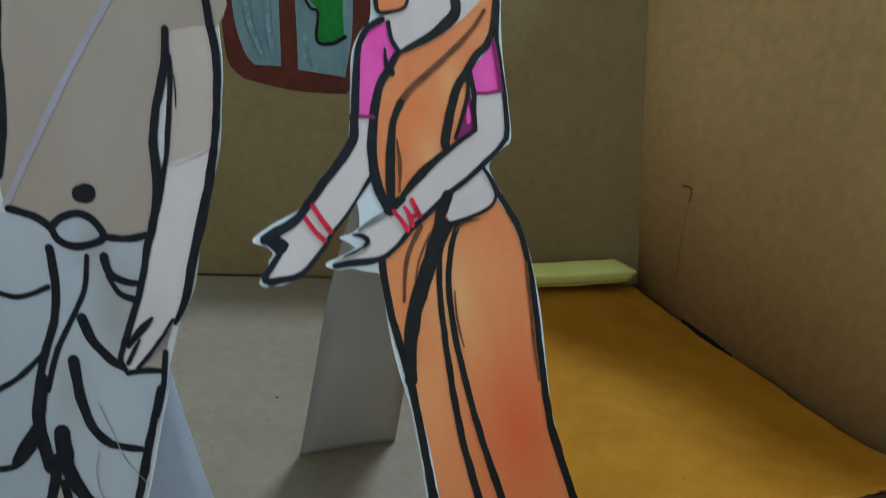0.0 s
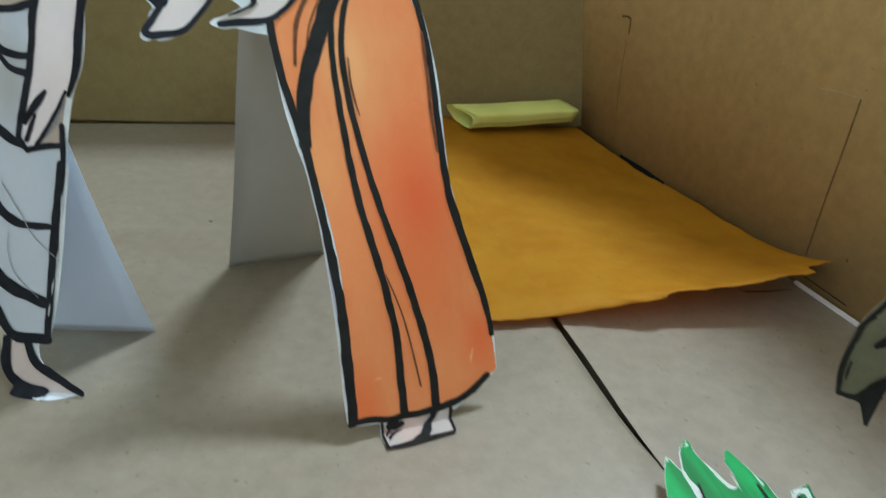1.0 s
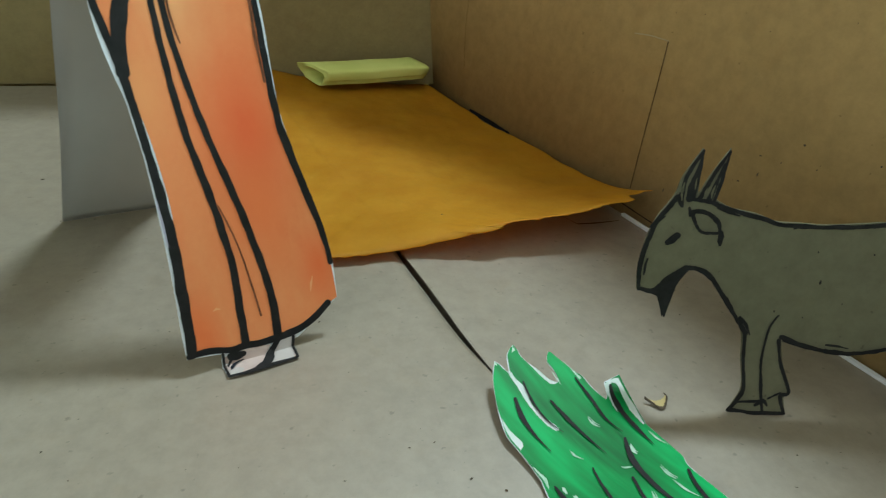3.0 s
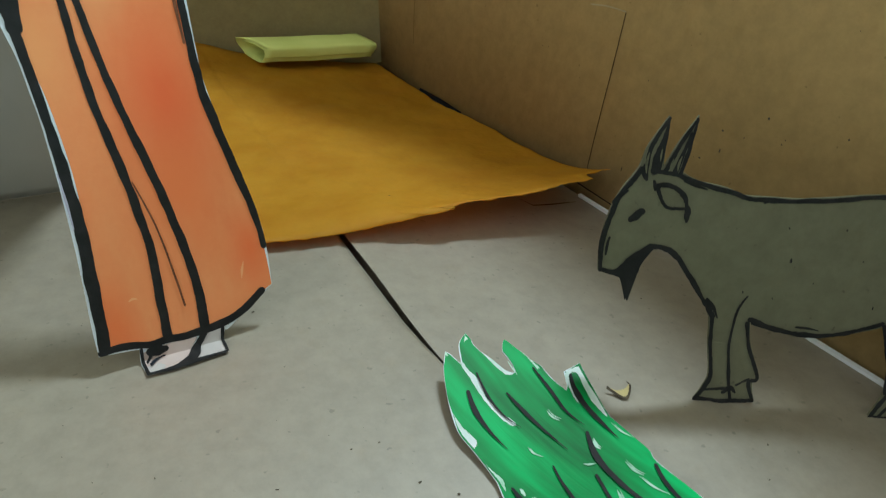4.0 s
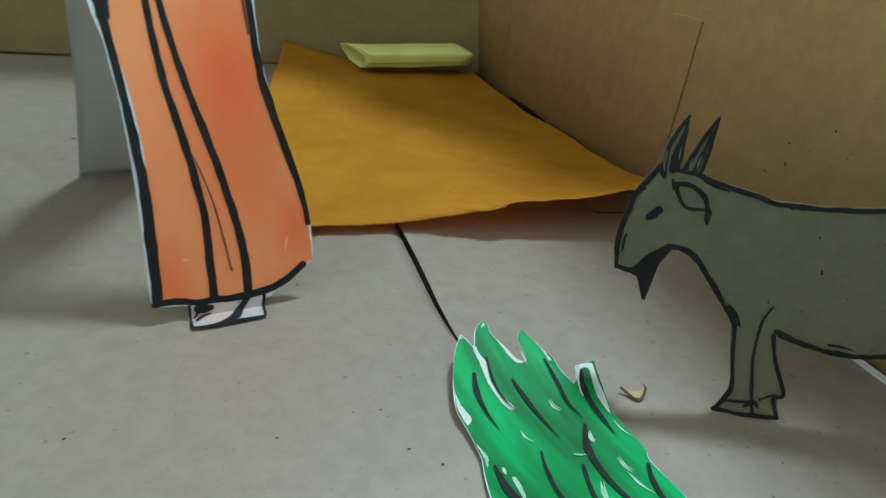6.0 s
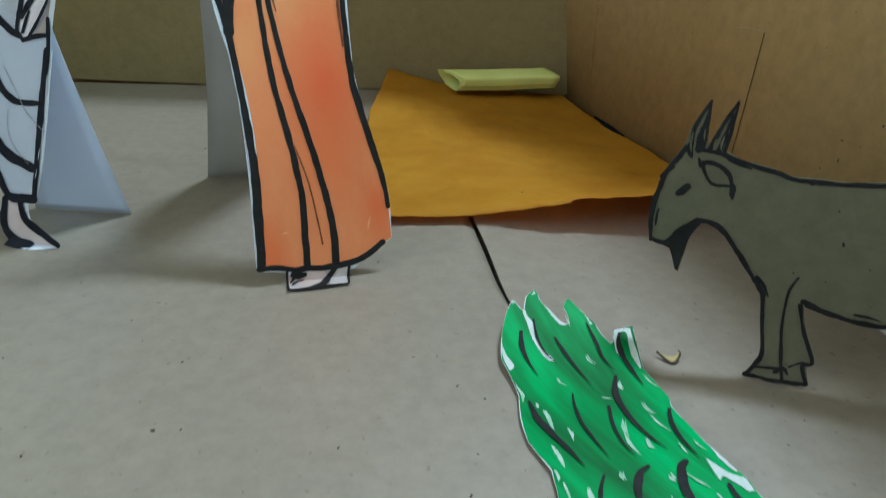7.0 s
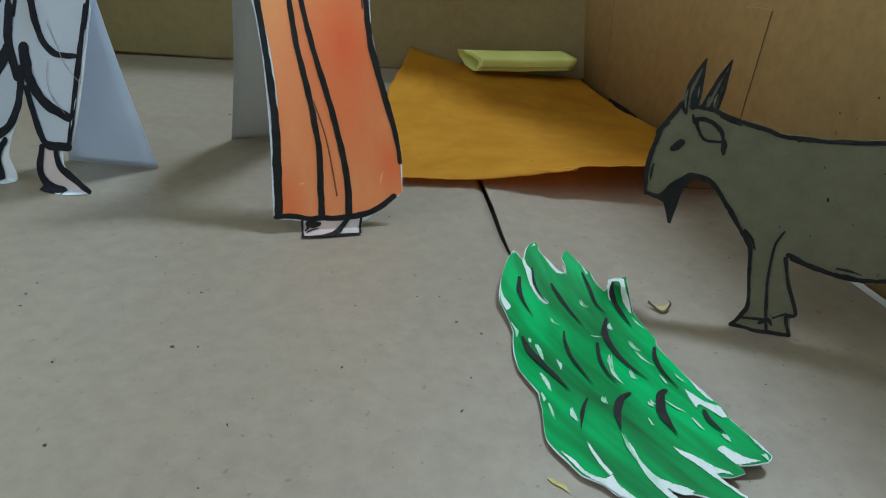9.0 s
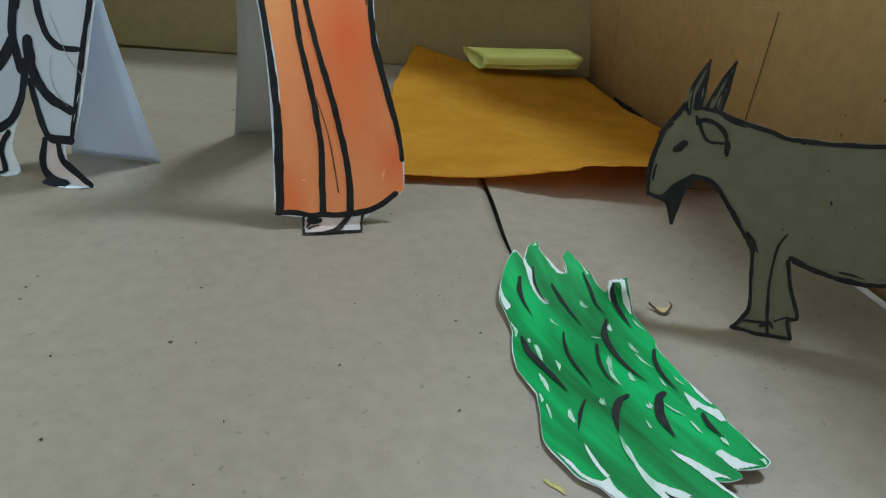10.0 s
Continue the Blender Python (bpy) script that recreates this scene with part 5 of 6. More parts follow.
# the grass lies on the floor, its tips curled up
GRASS = dict(
    outline=[[(-25.75, 45.75), (-27.5, 40.5), (-28.5, 33.75), (-29, 27), (-28.75, 20.25), (-27, 15.25), (-25.25, 10), (-23.75, 4.5)],
             [(-23.75, 4.5), (-23.75, 0.75)],
             [(-23.75, 0.75), (-23.25, -6), (-21.75, -13), (-20.5, -15.75), (-16.25, -23.25)],
             [(-16.25, -23.25), (-15.75, -27)],
             [(-15.75, -27), (-15.25, -30), (-15, -34.25), (-14.25, -40.25), (-12.5, -43.75), (-9.5, -47.5), (-6.75, -51), (-4.5, -52.25), (-1.75, -53.5), (0.5, -55.75), (3.5, -57.25), (8, -63.5), (11, -66.5), (15, -67), (16.5, -65.5)],
             [(16.5, -65.5), (11.25, -52.75)],
             [(11.25, -52.75), (17.5, -53.25), (21.25, -54.75), (26.5, -60.5)],
             [(26.5, -60.5), (29.5, -53.25)],
             [(29.5, -53.25), (23.25, -47)],
             [(23.25, -47), (26.5, -46.75), (29.75, -45)],
             [(29.75, -45), (29.5, -43.75), (28.75, -42.75)],
             [(28.75, -42.75), (32.25, -42), (35.75, -40.75)],
             [(35.75, -40.75), (37.25, -38.75), (36.75, -37)],
             [(36.75, -37), (35.25, -33.75), (33.5, -31.25), (32, -28.5), (30.75, -26.25)],
             [(30.75, -26.25), (29.75, -22.25), (28.5, -19.75), (26.75, -17), (25, -13.25), (23.25, -10.25), (21.75, -7), (17.5, 3.25), (17.25, 7.25), (14.75, 13.5), (12.25, 19.25)],
             [(12.25, 19.25), (12, 22.75), (11.5, 37.75)],
             [(11.5, 37.75), (5.75, 35.5)],
             [(5.75, 35.5), (5, 31.25), (4, 29.25)],
             [(4, 29.25), (1.75, 33.25), (0, 38.25)],
             [(0, 38.25), (-2.25, 40.75), (-5.25, 45), (-7.5, 48), (-8.75, 46.75), (-9.5, 44.25)],
             [(-9.5, 44.25), (-8.25, 40.75), (-8, 37.25)],
             [(-8, 37.25), (-10.25, 36.5), (-12.75, 40), (-16.75, 46.5), (-17.5, 49.25), (-18.5, 51.25)],
             [(-18.5, 51.25), (-21.25, 48), (-22, 43.5), (-22, 40.75)],
             [(-22, 40.75), (-23.25, 42.75), (-24.5, 44.75), (-25.75, 45.75)]],
    fills=[
        ("green", "outline"),
        ("paper", [[(-21.75, 42.5), (-21, 39.75), (-19, 36.25), (-18.5, 29.5), (-16, 24.25), (-13, 20.25), (-14, 18.75)], [(-14, 18.75), (-16.75, 22), (-19.75, 29.25), (-21.5, 36.75), (-22.75, 41.25), (-21.75, 42.5)]]),
        ("paper", [[(-21.25, 47.75), (-18.5, 51)], [(-18.5, 51), (-17.5, 49.5), (-19.5, 48.75), (-21.25, 47.75)]]),
        ("paper", [[(-25.75, 45.5), (-24.75, 44.25)], [(-24.75, 44.25), (-26.25, 44.5), (-25.75, 45.5)]]),
        ("paper", [[(-15.75, 44.75), (-13.25, 41.75), (-10.75, 38), (-8.75, 36.75)], [(-8.75, 36.75), (-10.5, 36), (-13.25, 39.25), (-15.75, 44.75)]]),
        ("paper", [[(-9, 40.75), (-8, 37), (-8, 35.5)], [(-8, 35.5), (-9, 39.75), (-9, 40.75)]]),
        ("paper", [[(-4.5, 44.25), (-2.25, 40.75), (-0.25, 38.25), (-1.75, 36.75)], [(-1.75, 36.75), (-3, 40.5), (-4.5, 44.25)]]),
        ("paper", [[(11.25, 37.5), (12, 19.5), (11, 19.25)], [(11, 19.25), (9.5, 25.25), (9.75, 33.75), (8.75, 35.5), (6.75, 34.5), (5.5, 31), (5.25, 24.5), (4.75, 25), (4.5, 28.25), (5.75, 35.25), (11.25, 37.5)]]),
        ("paper", [[(-28.75, 26.5), (-28.5, 20.25), (-26.25, 14.25)], [(-26.25, 14.25), (-24.75, 16.75), (-27.25, 21.5), (-28.75, 26.5)]]),
        ("paper", [[(-25, 10), (-23.75, 4.5), (-23.75, 1)], [(-23.75, 1), (-21.25, 5), (-22.75, 7), (-25, 10)]]),
        ("paper", [[(-18.75, 2), (-17.75, 1), (-19, -0.75)], [(-19, -0.75), (-20, 0.25), (-18.75, 2)]]),
        ("paper", [[(-15.75, -1), (-14.5, -3.5), (-15, -8.75)], [(-15, -8.75), (-16.25, -8.5), (-17, -5.5), (-17.5, -1.75), (-15.75, -1)]]),
        ("paper", [[(-11.5, -7.75), (-9, -9.5), (-11, -12.75)], [(-11, -12.75), (-11.25, -10.25), (-11.5, -7.75)]]),
        ("paper", [[(-16.25, -14.5), (-14.75, -15.25), (-12.5, -18.25), (-13, -22.25)], [(-13, -22.25), (-14.25, -21.25), (-15.75, -17.75), (-16.25, -14.5)]]),
        ("paper", [[(-14.75, -23), (-14, -25.5), (-15.5, -27.25)], [(-15.5, -27.25), (-15.75, -24), (-14.75, -23)]]),
        ("paper", [[(-13.5, -27), (-12.75, -27.25), (-12.25, -30.75), (-13, -33.5)], [(-13, -33.5), (-13.75, -30.25), (-13.5, -27)]]),
        ("paper", [[(-12.25, -43.75), (-9.5, -47.5), (-6.75, -50.75), (-4.5, -52.25), (-1.75, -53.5), (0.5, -55.5), (3.5, -57), (6.25, -57)], [(6.25, -57), (2.25, -53.25), (0.75, -50.25), (-1, -51.5), (-3.5, -51.25), (-6.25, -49.75), (-9, -46.25), (-12.25, -43.75)]]),
        ("paper", [[(-4.75, -40), (-3, -43.75), (-1.25, -47.25), (0.75, -50.25)], [(0.75, -50.25), (-0.5, -50.25), (-2.75, -46.75), (-4.75, -41.75), (-4.75, -40)]]),
        ("paper", [[(3.5, -36.75), (5.25, -40.25), (6.5, -44.5), (9.25, -48.75), (12.25, -50.5), (16.5, -51.75), (18.75, -52.75)], [(18.75, -52.75), (15, -54), (11.75, -52.75), (14, -55.75), (12, -56), (8.75, -52.25), (6.5, -48), (4.75, -41.75), (3.5, -36.75)]]),
        ("paper", [[(14, -38.5), (16.5, -39.75), (20, -41.5), (23.5, -44), (27.5, -45.75), (23.5, -46.75), (29.25, -53)], [(29.25, -53), (28.25, -53.25), (22.75, -48), (18.75, -43.75), (15.75, -41.25), (14, -38.5)]]),
        ("paper", [[(24.25, -38), (26.25, -36.75), (29, -38.5), (31.75, -40), (35.25, -40.5)], [(35.25, -40.5), (31.25, -42), (28.25, -43), (26, -40.25), (24.25, -38)]]),
        ("paper", [[(21, -15.5), (22.5, -17), (25.25, -20), (28.25, -21.5), (29.75, -22.25), (30.75, -26.25)], [(30.75, -26.25), (29, -26.5), (26.75, -24.25), (24, -22), (22.5, -23.25), (21.5, -18.75), (21, -15.5)]]),
        ("paper", [[(23, -10.75), (25.75, -15.25), (28.25, -20)], [(28.25, -20), (27.5, -20.25), (25, -16.75), (23, -10.75)]]),
        ("paper", [[(32.75, -31.25), (35, -34), (36.75, -37)], [(36.75, -37), (35.75, -37), (34, -34.75), (32.75, -31.25)]]),
        ("paper", [[(34, -38.75), (36.5, -38), (37, -38.75)], [(37, -38.75), (35.75, -40.5), (34.75, -39.5), (34, -38.75)]]),
        ("paper", [[(20.5, -28), (22, -28), (24.25, -31.5)], [(24.25, -31.5), (22.25, -31.25), (20.5, -28)]]),
        ("paper", [[(26.25, -33), (29.25, -32.5), (29.25, -35)], [(29.25, -35), (27.25, -34.5), (26.25, -33)]]),
        ("paper", [[(15.5, -11.25), (16.75, -11.25), (17.75, -14.75)], [(17.75, -14.75), (16.25, -14), (15.5, -11.25)]]),
        ("paper", [[(10.25, -29.75), (11.25, -30), (12, -32)], [(12, -32), (10.5, -31.75), (10.25, -29.75)]]),
        ("paper", [[(11.5, -23), (12.75, -23.25), (12.25, -24.75)], [(12.25, -24.75), (11.5, -23)]]),
    ],
    strokes=[
        ("gloss_streak", (0.2, 1, 0.2), [(-13, 13), (-12.25, 11), (-10.75, 10)]),
        ("gloss_streak", (0.2, 0.9, 0.2), [(-4, 23.25), (-3.25, 21), (-1.75, 19.75)]),
        ("gloss_streak", (0.2, 1.6, 0.2), [(4.25, 12.5), (4.25, 10.5), (5, 9.25)]),
        ("gloss_streak", (0.2, 1.1, 0.2), [(9.25, 4.5), (10.25, 1.5), (11.75, -0.25)]),
        ("gloss_streak", (0.2, 0.9, 0.2), [(10.5, -0.25), (12.25, -3.75), (14.5, -6.25)]),
        ("gloss_streak", (0.2, 1.6, 0.2), [(3.25, -3), (3, -6.75), (3.25, -9.75)]),
        ("gloss_streak", (0.2, 1, 0.2), [(-1.25, 5.75), (-0.25, 5.25), (1.25, 5.5)]),
        ("gloss_streak", (0.2, 0.7, 0.2), [(11.5, 16.75), (12.75, 13.75), (14.5, 11.75)]),
        ("gloss_streak", (0.2, 1.8, 0.2), [(-8.25, -28.5), (-7.75, -31.25), (-6.75, -33.5)]),
        ("gloss_streak", (0.2, 1.6, 0.2), [(0, -22.5), (0, -24.25), (0.5, -25.5)]),
        ("gloss_streak", (0.2, 1.4, 0.2), [(11.25, -22.75), (11.75, -24), (12.5, -24.75)]),
        ("gloss_streak", (0.2, 1.3, 0.2), [(2.75, -8.5), (3.75, -12.75), (5.25, -16)]),
        ("gloss_streak", (0.2, 1.2, 0.2), [(8, -12), (8.5, -13.25), (9.25, -13.75)]),
        ("gloss_streak", (0.2, 0.9, 0.2), [(15.5, -21.5), (17.5, -23.75), (19.75, -25.25)]),
        ("gloss_streak", (0.2, 1.1, 0.2), [(8, -10.25), (8.25, -12), (9, -13.25)]),
        ("gloss_streak", (0.2, 0.8, 0.2), [(20, -9.5), (20.5, -11.25), (21.75, -12.25)]),
        ("gloss_streak", (0.2, 0.9, 0.2), [(3.5, -36), (4.5, -40.75), (5.75, -44.5)]),
        ("ink", (1.09, 1.56, 0.78, 0.16), [(-23, 31.75), (-22.75, 25.25), (-21, 19), (-18.25, 13)]),
        ("ink", (0.47, 0.78, 0.62, 0.16), [(-19, 37.5), (-18.25, 30.25), (-16, 23.5), (-12.75, 19)]),
        ("ink", (0.62, 1.4, 0.78, 0.16), [(-12.75, 30), (-10.5, 24.5), (-7.75, 18.5), (-3.5, 10.5)]),
        ("ink", (0.47, 1.09, 0.94, 0.16), [(-2.75, 37.5), (-0.5, 29.25), (1, 22.25), (4, 17.25)]),
        ("ink", (0.78, 1.87, 1.4, 0.16), [(7, 33.75), (6.25, 28.75), (7.25, 22), (11, 11.5)]),
        ("ink", (0.94, 1.87, 1.56, 1.09, 0.16), [(3.75, 14.75), (2.75, 7.75), (4.75, -1), (8.5, -8.5), (12.75, -13.5)]),
        ("ink", (0.47, 0.94, 0.78, 0.16), [(-9, 6.25), (-8.75, 0.5), (-7, -7.25), (-2, -18)]),
        ("ink", (0.78, 0.94, 0.78, 0.16), [(0.25, 1.75), (0.5, -6), (2, -12.25), (4.5, -17)]),
        ("ink", (0.62, 2.03, 1.87, 1.4, 0.16), [(-21, 1.75), (-19, -4.75), (-15.75, -10.25), (-11.75, -16), (-8.25, -21.5)]),
        ("ink", (0.94, 1.25, 0.94, 0.16), [(16.25, 2), (15.75, -3.25), (17, -9.5), (20, -16)]),
        ("ink", (0.62, 1.09, 0.16), [(-4, -24.25), (-5.25, -28.75), (-6, -36)]),
        ("ink", (0.94, 2.03, 1.72, 0.16), [(7, -20.25), (4.5, -23), (3.25, -28.25), (3.5, -34.75)]),
        ("ink", (1.56, 2.5, 2.03, 0.16), [(16.25, -17.75), (14.75, -20.25), (14.25, -27.25), (16.75, -34.75)]),
        ("ink", (0.94, 1.4, 0.16), [(24.75, -24.5), (25.5, -28.5), (28.25, -32.75)]),
    ],
)
grass = cutout("grass_cutout", pose(0.120, 0.080, 0), 0.3, GRASS["outline"], GRASS["fills"], GRASS["strokes"], "paper",
               bend=lambda u, v: 1.4 + 0.0027 * max(v, 0) ** 2 + 0.0006 * max(0, -u) * max(v, 0), seed=6, split=True, squash=False)
tagged(grass, "green painted paper grass cut-out lying on the box floor", "cut-out")


# ---- paper props behind the figures ----
def strip(name, rows, thick, mat, label, category, across=6):
    """A bowed sheet through rows of (one edge, other edge)."""
    a = glide([r[0] for r in rows], 8)
    b = glide([r[1] for r in rows], 8)
    verts, faces = [], []
    for p, q in zip(a, b):
        for k in range(across + 1):
            verts.append(p.lerp(q, k / across))
    w = across + 1
    for i in range(len(a) - 1):
        for k in range(across):
            faces.append((i * w + k, i * w + k + 1, (i + 1) * w + k + 1, (i + 1) * w + k))
    ob = mesh_object(name, verts, faces, [mat], smooth=True)
    s = ob.modifiers.new("thickness", "SOLIDIFY")
    s.thickness, s.offset = thick, 0
    return tagged(ob, label, category)


strip("card_strip", [((-0.0552, 0.2455, 0.0003), (-0.0165, 0.2570, 0.0003)), ((-0.0462, 0.2370, 0.042), (-0.0100, 0.2480, 0.042)), ((-0.0378, 0.2235, 0.080), (-0.0020, 0.2330, 0.080)),
                     ((-0.0270, 0.2010, 0.116), (0.0030, 0.2110, 0.116)), ((-0.0215, 0.1900, 0.1315), (0.0060, 0.2005, 0.1315))], 0.0004, "grey_card",
      "bowed grey card strip propping up the sari figure", "prop")
strip("paper_prop", [((-0.1162, 0.2006, 0.0003), (-0.0708, 0.1978, 0.0003)), ((-0.1110, 0.1968, 0.040), (-0.0748, 0.1898, 0.040)), ((-0.1055, 0.1930, 0.080), (-0.0782, 0.1835, 0.079)), ((-0.1000, 0.1935, 0.092), (-0.0790, 0.1855, 0.090))], 0.0003, "prop_paper",
      "folded bluish-white paper prop behind the dhoti figure", "prop")


# ---- the bed: a torn sheet of envelope paper and a rolled paper pillow ----
def bed_mat():
    rng = random.Random(11)
    # the lifted front edge, torn, with a tongue at its far end
    front = glide([(0.014, 0.1920, 0.0044), (0.040, 0.1970, 0.0039), (0.058, 0.1995, 0.0036), (0.0785, 0.2020, 0.0040), (0.0984, 0.2036, 0.0066), (0.1165, 0.2046, 0.0099), (0.1185, 0.2048, 0.0104), (0.1222, 0.2060, 0.0113),
                   (0.1376, 0.2080, 0.0120), (0.1500, 0.2095, 0.0126), (0.1640, 0.2112, 0.0146), (0.1772, 0.2120, 0.0164), (0.1776, 0.2165, 0.0164), (0.1912, 0.2229, 0.0153)], 8)
    # the line that the paper takes behind its torn edge
    calm = glide([(0.014, 0.1935), (0.0610, 0.2010), (0.1080, 0.2042), (0.1500, 0.2100), (0.1900, 0.2215)], 26)
    bl, br = Vector((0.0060, 0.4300)), Vector((0.1290, 0.4330))
    nu, nv = len(front) - 1, 60
    verts, faces = [], []
    for j in range(nv + 1):
        t = j / nv
        for i in range(nu + 1):
            s = i / nu
            f = front[i].xy
            c = calm[round(s * (len(calm) - 1))]
            p = Vector((*(c.lerp(bl.lerp(br, s), t) + (f - c) * (1 - t) ** 22), 0))
            p.x += 0.0055 * s ** 5 * math.sin(math.pi * t)
            p.y += (1 - t) ** 8 * (0.0012 * noise.noise((s * 30, 1.3, 0)) + 0.0009 * noise.noise((s * 90, 7.3, 0)))
            p.x += (1 - s) ** 4 * (0.003 * noise.noise((t * 9, 4.1, 0)) - 0.003 * math.sin(math.pi * t))
            z = 0.0110 * (1 - s) ** 4 * t ** 5 + 0.0014 + 0.0065 * t ** 3.2 * (1 - 0.3 * s)
            z += (0.0013 * noise.noise((p.x * 40, p.y * 40, 2)) + 0.0005 * noise.noise((p.x * 110, p.y * 110, 5))) * min(1, 4 * t)
            z = max(z - 0.0012 * t, 0.0009) + floor_z(p.x, p.y) * 0.85
            z += 0.0030 * s ** 7 * math.sin(math.pi * min(1.0, t * 1.25)) ** 2
            lift = (1 - t) ** (9.0 - 4.0 * s)
            p.z = front[i].z * lift + z * (1 - lift)
            p.x = min(p.x, wall_x(p.y) - 0.0012 + 0.1 * p.z)
            verts.append(p)
    w = nu + 1
    for j in range(nv):
        for i in range(nu):
            faces.append((j * w + i, j * w + i + 1, (j + 1) * w + i + 1, (j + 1) * w + i))
    ob = mesh_object("bed_mat", verts, faces, ["mat_paper"], smooth=True)
    m = ob.modifiers.new("thickness", "SOLIDIFY")
    m.thickness, m.offset = 0.0003, 1
    return tagged(ob, "torn golden-brown envelope paper laid as a bed mat, corners curling", "mat")


bed_mat()


def pillow():
    """A strip of yellow-green paper folded into a flattened tube: a crease along the front, the ends open."""
    a, b = Vector((0.0512, 0.4140, 0)), Vector((0.1258, 0.4255, 0))
    axis = b - a
    run, side = axis.normalized(), Vector((-axis.y, axis.x, 0)).normalized()
    # the section in millimetres (back, up) with the cut of the near and the far end at each place
    fold = [(-8.2, 2.6, 8.0, -2.2), (-9.3, 5.6, 9.6, -0.6), (-9.5, 7.0, 9.8, -0.4), (-9.0, 7.8, 9.2, -0.8), (-7.6, 8.4, 7.2, -2.0), (-3.0, 9.6, 2.4, -6.0), (2.5, 10.2, -3.2, -9.5), (5.8, 9.6, -5.8, -10.5), (8.0, 7.6, -5.2, -9.0), (8.8, 4.6, -3.0, -6.0),
            (7.6, 1.6, 0.0, -4.0), (3.0, 0.3, 3.0, -3.0), (-4.0, 0.2, 5.6, -3.0), (-6.4, 0.6, 6.6, -3.0), (-7.4, 2.2, 7.4, -2.6), (-8.2, 5.2, 8.6, -1.4), (-7.2, 6.8, 7.6, -1.8), (-2.6, 8.5, 2.6, -5.6), (2.4, 9.1, -2.4, -8.6)]
    line = []
    for p, q in zip(fold, fold[1:]):
        line += [tuple(u + (v - u) * k / 3 for u, v in zip(p, q)) for k in range(3)]
    line.append(fold[-1])
    rings, w = 16, len(line)
    verts, faces = [], []
    for k in range(rings + 1):
        s = k / rings
        for i, (back, up, near, far) in enumerate(line):
            wob = 0.55 * noise.noise((s * 3.4, back * 0.08, up * 0.08))
            along = axis.length * s + ((near - 1.8 + 0.5 * noise.noise((i * 0.45, 2.0, 0))) * (1 - s) ** 3 + far * s ** 3) / 1000
            p = a + run * along + side * ((back + wob) / 1000)
            p.z = 0.0064 + (up * (1.30 - 0.06 * s) + 0.7 * wob + 1.0 * s * s) / 1000
            verts.append(p)
    for k in range(rings):
        for i in range(w - 1):
            faces.append((k * w + i, k * w + i + 1, (k + 1) * w + i + 1, (k + 1) * w + i))
    ob = mesh_object("pillow", verts, faces, ["pillow_paper"], smooth=True)
    m = ob.modifiers.new("thickness", "SOLIDIFY")
    m.thickness, m.offset = 0.00035, 0
    return tagged(ob, "yellow-green paper folded into a flattened pillow on the mat", "pillow")


pillow()


# ---- scraps and dirt on the box floor ----
def scrap():
    """A torn chip of paper, its dark torn edge curled up round the pale face."""
    rim = glide([(-5.2, 3.0, 1.8), (-3.4, 1.4, 0.9), (-1.6, -1.2, 0.3), (0.0, -2.2, 0.2), (1.6, -1.6, 0.3), (3.4, 0.4, 1.0), (4.4, 2.2, 1.9), (4.0, 3.2, 2.0)], 4)
    inner = [q + Vector((-0.10 * q.x, 0.9 + 0.2 * math.sin(2.3 * i), 0.5)) for i, q in enumerate(rim)]
    far = [Vector((q.x * 0.62 + 0.2, 2.2 + 0.35 * math.sin(1.7 * i), q.z * 0.5 + 0.5)) for i, q in enumerate(rim)]
    n = len(rim)
    v = [q * 0.00078 for q in rim + inner + far]
    f = [(i, i + 1, n + i + 1, n + i) for i in range(n - 1)] + [(n + i, n + i + 1, 2 * n + i + 1, 2 * n + i) for i in range(2, n - 5)]
    ob = mesh_object("paper_scrap", v, f, ["crumb", "scrap_paper"], [0] * (n - 1) + [1] * (n - 7))
    m = ob.modifiers.new("thickness", "SOLIDIFY")
    m.thickness, m.offset = 0.00025, 0
    ob.matrix_world = pose(0.1428, 0.1105, -0.0022, 0, 0, 4)
    return tagged(ob, "small curled yellowish paper scrap with dark torn edges on the floor", "scrap")


MAT["scrap_paper"] = paper("scrap_paper", (0.52, 0.42, 0.20))
scrap()


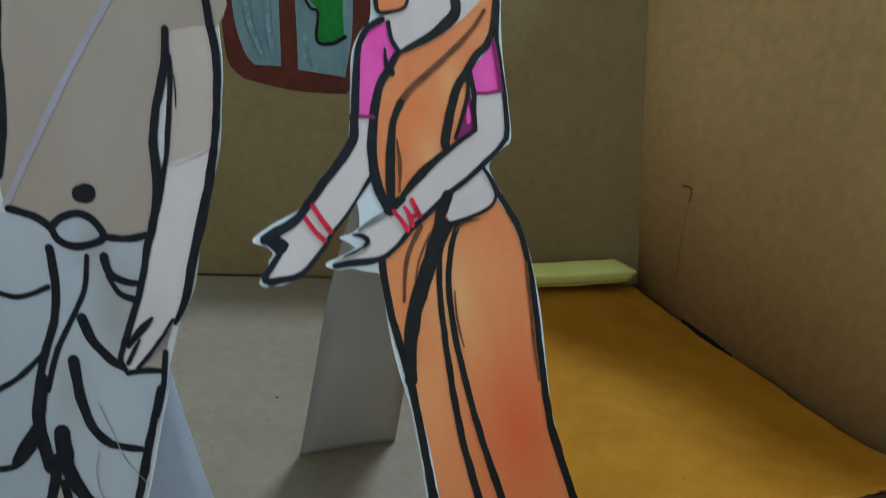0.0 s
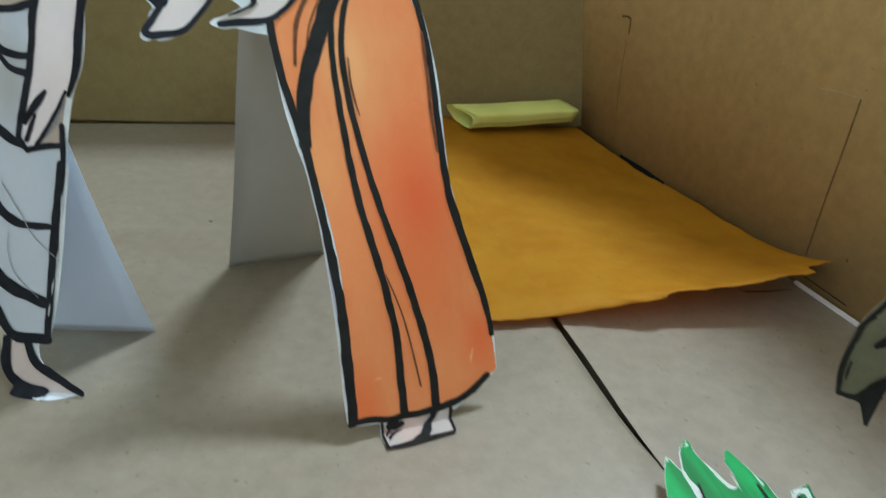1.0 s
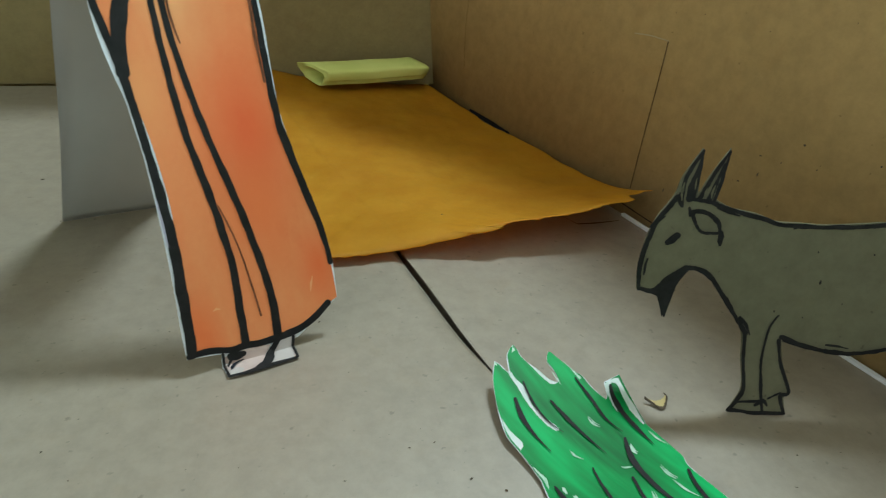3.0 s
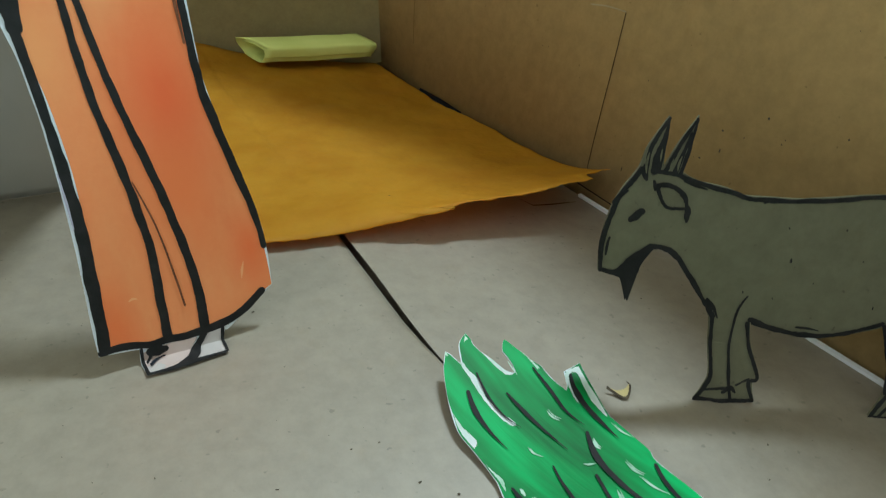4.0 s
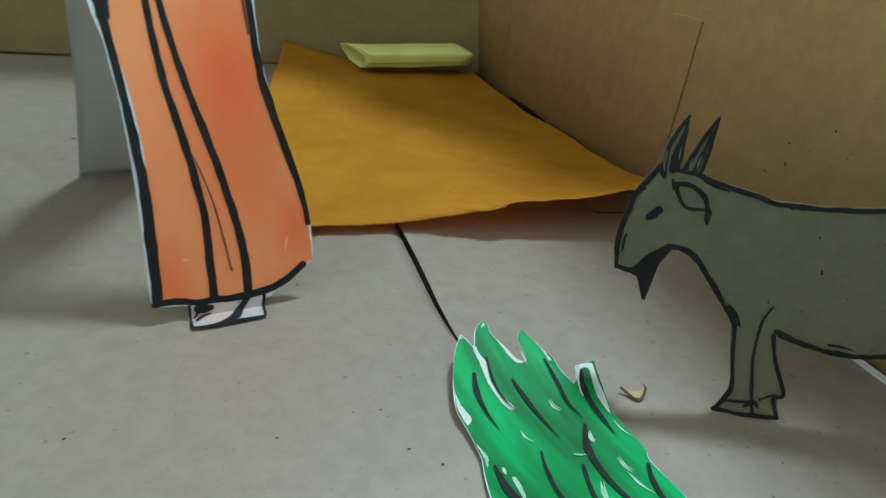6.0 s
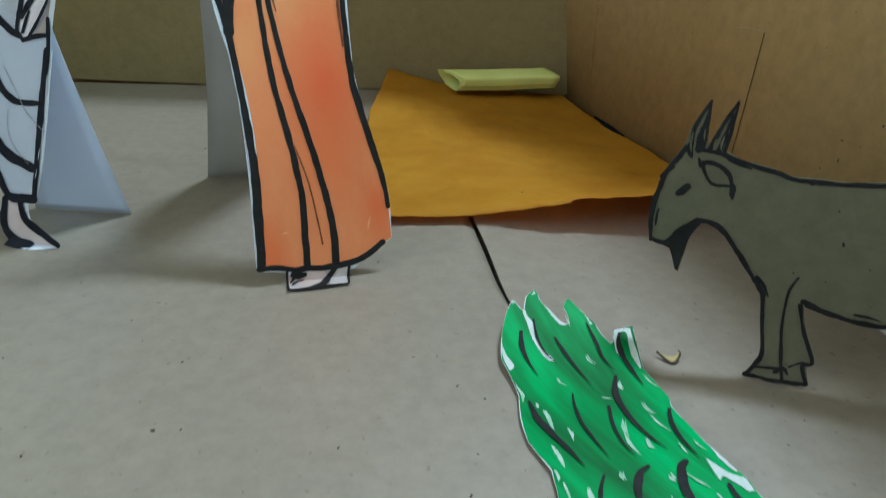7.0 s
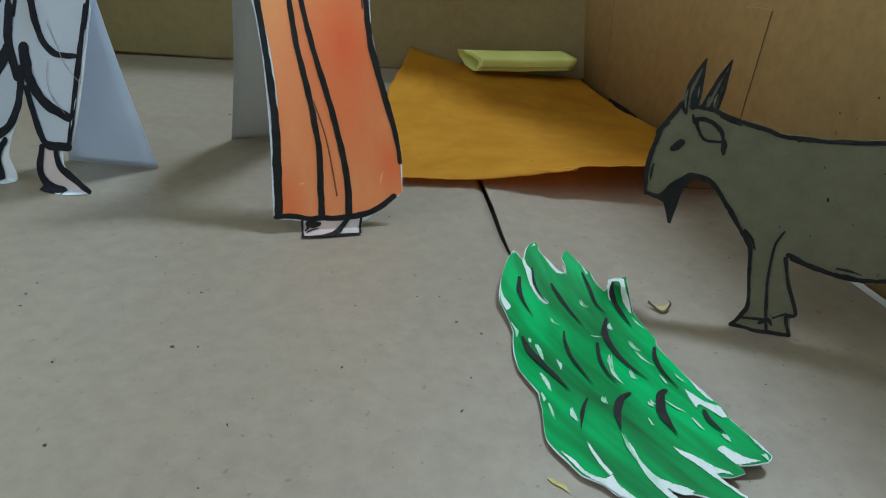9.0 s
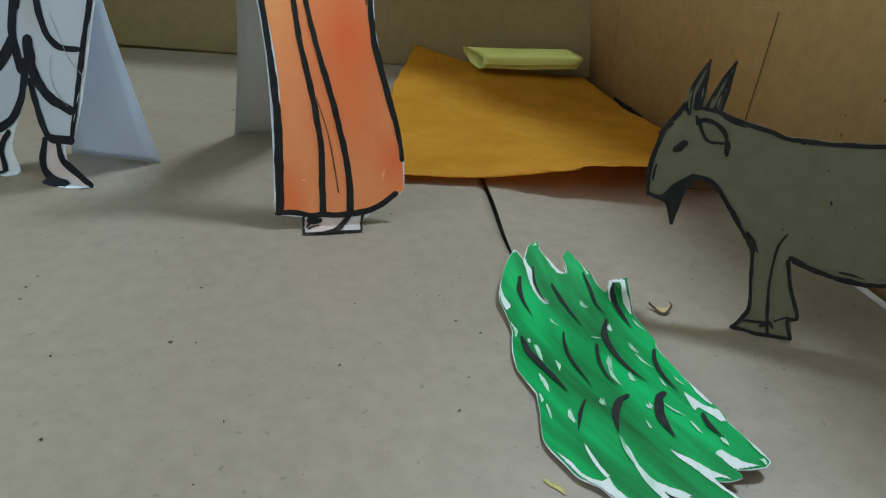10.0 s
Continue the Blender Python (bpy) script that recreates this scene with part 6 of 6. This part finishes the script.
def crumbs():
    rng = random.Random(21)
    spots = [(-0.003, 0.093, 0.63), (-0.057, 0.090, 0.56), (-0.029, 0.114, 0.42), (-0.020, 0.103, 0.42), (-0.056, 0.083, 0.56), (-0.053, 0.076, 0.7), (-0.026, 0.051, 0.63), (0.002, 0.063, 0.84), (0.009, 0.064, 0.56),
             (0.051, 0.061, 0.7), (0.047, 0.093, 0.49), (0.072, 0.103, 0.42), (0.065, 0.102, 0.42), (0.079, 0.089, 0.56), (0.087, 0.084, 0.49), (0.086, 0.062, 0.42), (0.085, 0.048, 0.7), (0.030, 0.034, 0.7), (-0.008, 0.021, 0.7),
             (0.175, 0.158, 0.49), (0.166, 0.076, 0.49), (0.174, 0.087, 0.42), (0.175, 0.191, 0.56), (0.044, 0.163, 0.63), (-0.0740, 0.289, 0.98), (-0.0560, 0.246, 0.7), (0.0991, 0.2302, 1.3)]
    while len(spots) < 300:
        x, y = rng.uniform(-0.20, 0.20), rng.uniform(-0.05, 0.30)
        if x < wall_x(y) - 0.01 and not (x > 0.0 and y > 0.19):
            spots.append((x, y, rng.uniform(0.07, 0.24) * (1.6 if rng.random() < 0.10 else 1)))
    verts, faces = [], []
    for x, y, r in spots:
        z = floor_z(x, y) + 0.0002
        if 0.205 < y and x > 0.03 and wall_x(y) - x < 0.15:
            z = 0.0040
        k, a0, b = len(verts), rng.uniform(0, 6.3), rng.uniform(0.25, 0.8)
        for i in range(6):
            a = i * math.pi / 3
            dx, dy = math.cos(a) * r * rng.uniform(0.7, 1.2), math.sin(a) * r * b * rng.uniform(0.7, 1.2)
            verts.append((x + (dx * math.cos(a0) - dy * math.sin(a0)) / 1000, y + (dx * math.sin(a0) + dy * math.cos(a0)) / 1000, z))
        verts.append((x, y, z + r * 0.0004))
        faces += [(k + i, k + (i + 1) % 6, k + 6) for i in range(6)]
    return tagged(mesh_object("crumbs", verts, faces, ["crumb"]), "scattered dark crumbs and dirt flecks on the cardboard floor", "dirt", kind="stuff")


crumbs()


def paint_drip():
    """A dab of yellow paint beside the grass."""
    rng = random.Random(9)
    left, right = ribbon([(-2.2, 1.2), (-0.8, 0.2), (0.8, -0.5), (2.2, -2.2)], [0.5, 1.2, 1.0, 0.3], rng, 0.5, 0.6)
    n = len(left)
    ob = mesh_object("paint_dab", [(q.x / 1000, q.y / 1000, 0.0) for q in left + right], [(n + i, n + i + 1, i + 1, i) for i in range(n - 1)], ["yellow"])
    ob.matrix_world = pose(0.1085, 0.0268, 0.0003)
    return tagged(ob, "small dab of yellow paint on the floor", "paint mark")


MAT["yellow"] = marker("yellow", (0.42, 0.38, 0.14), 0.8)
paint_drip()
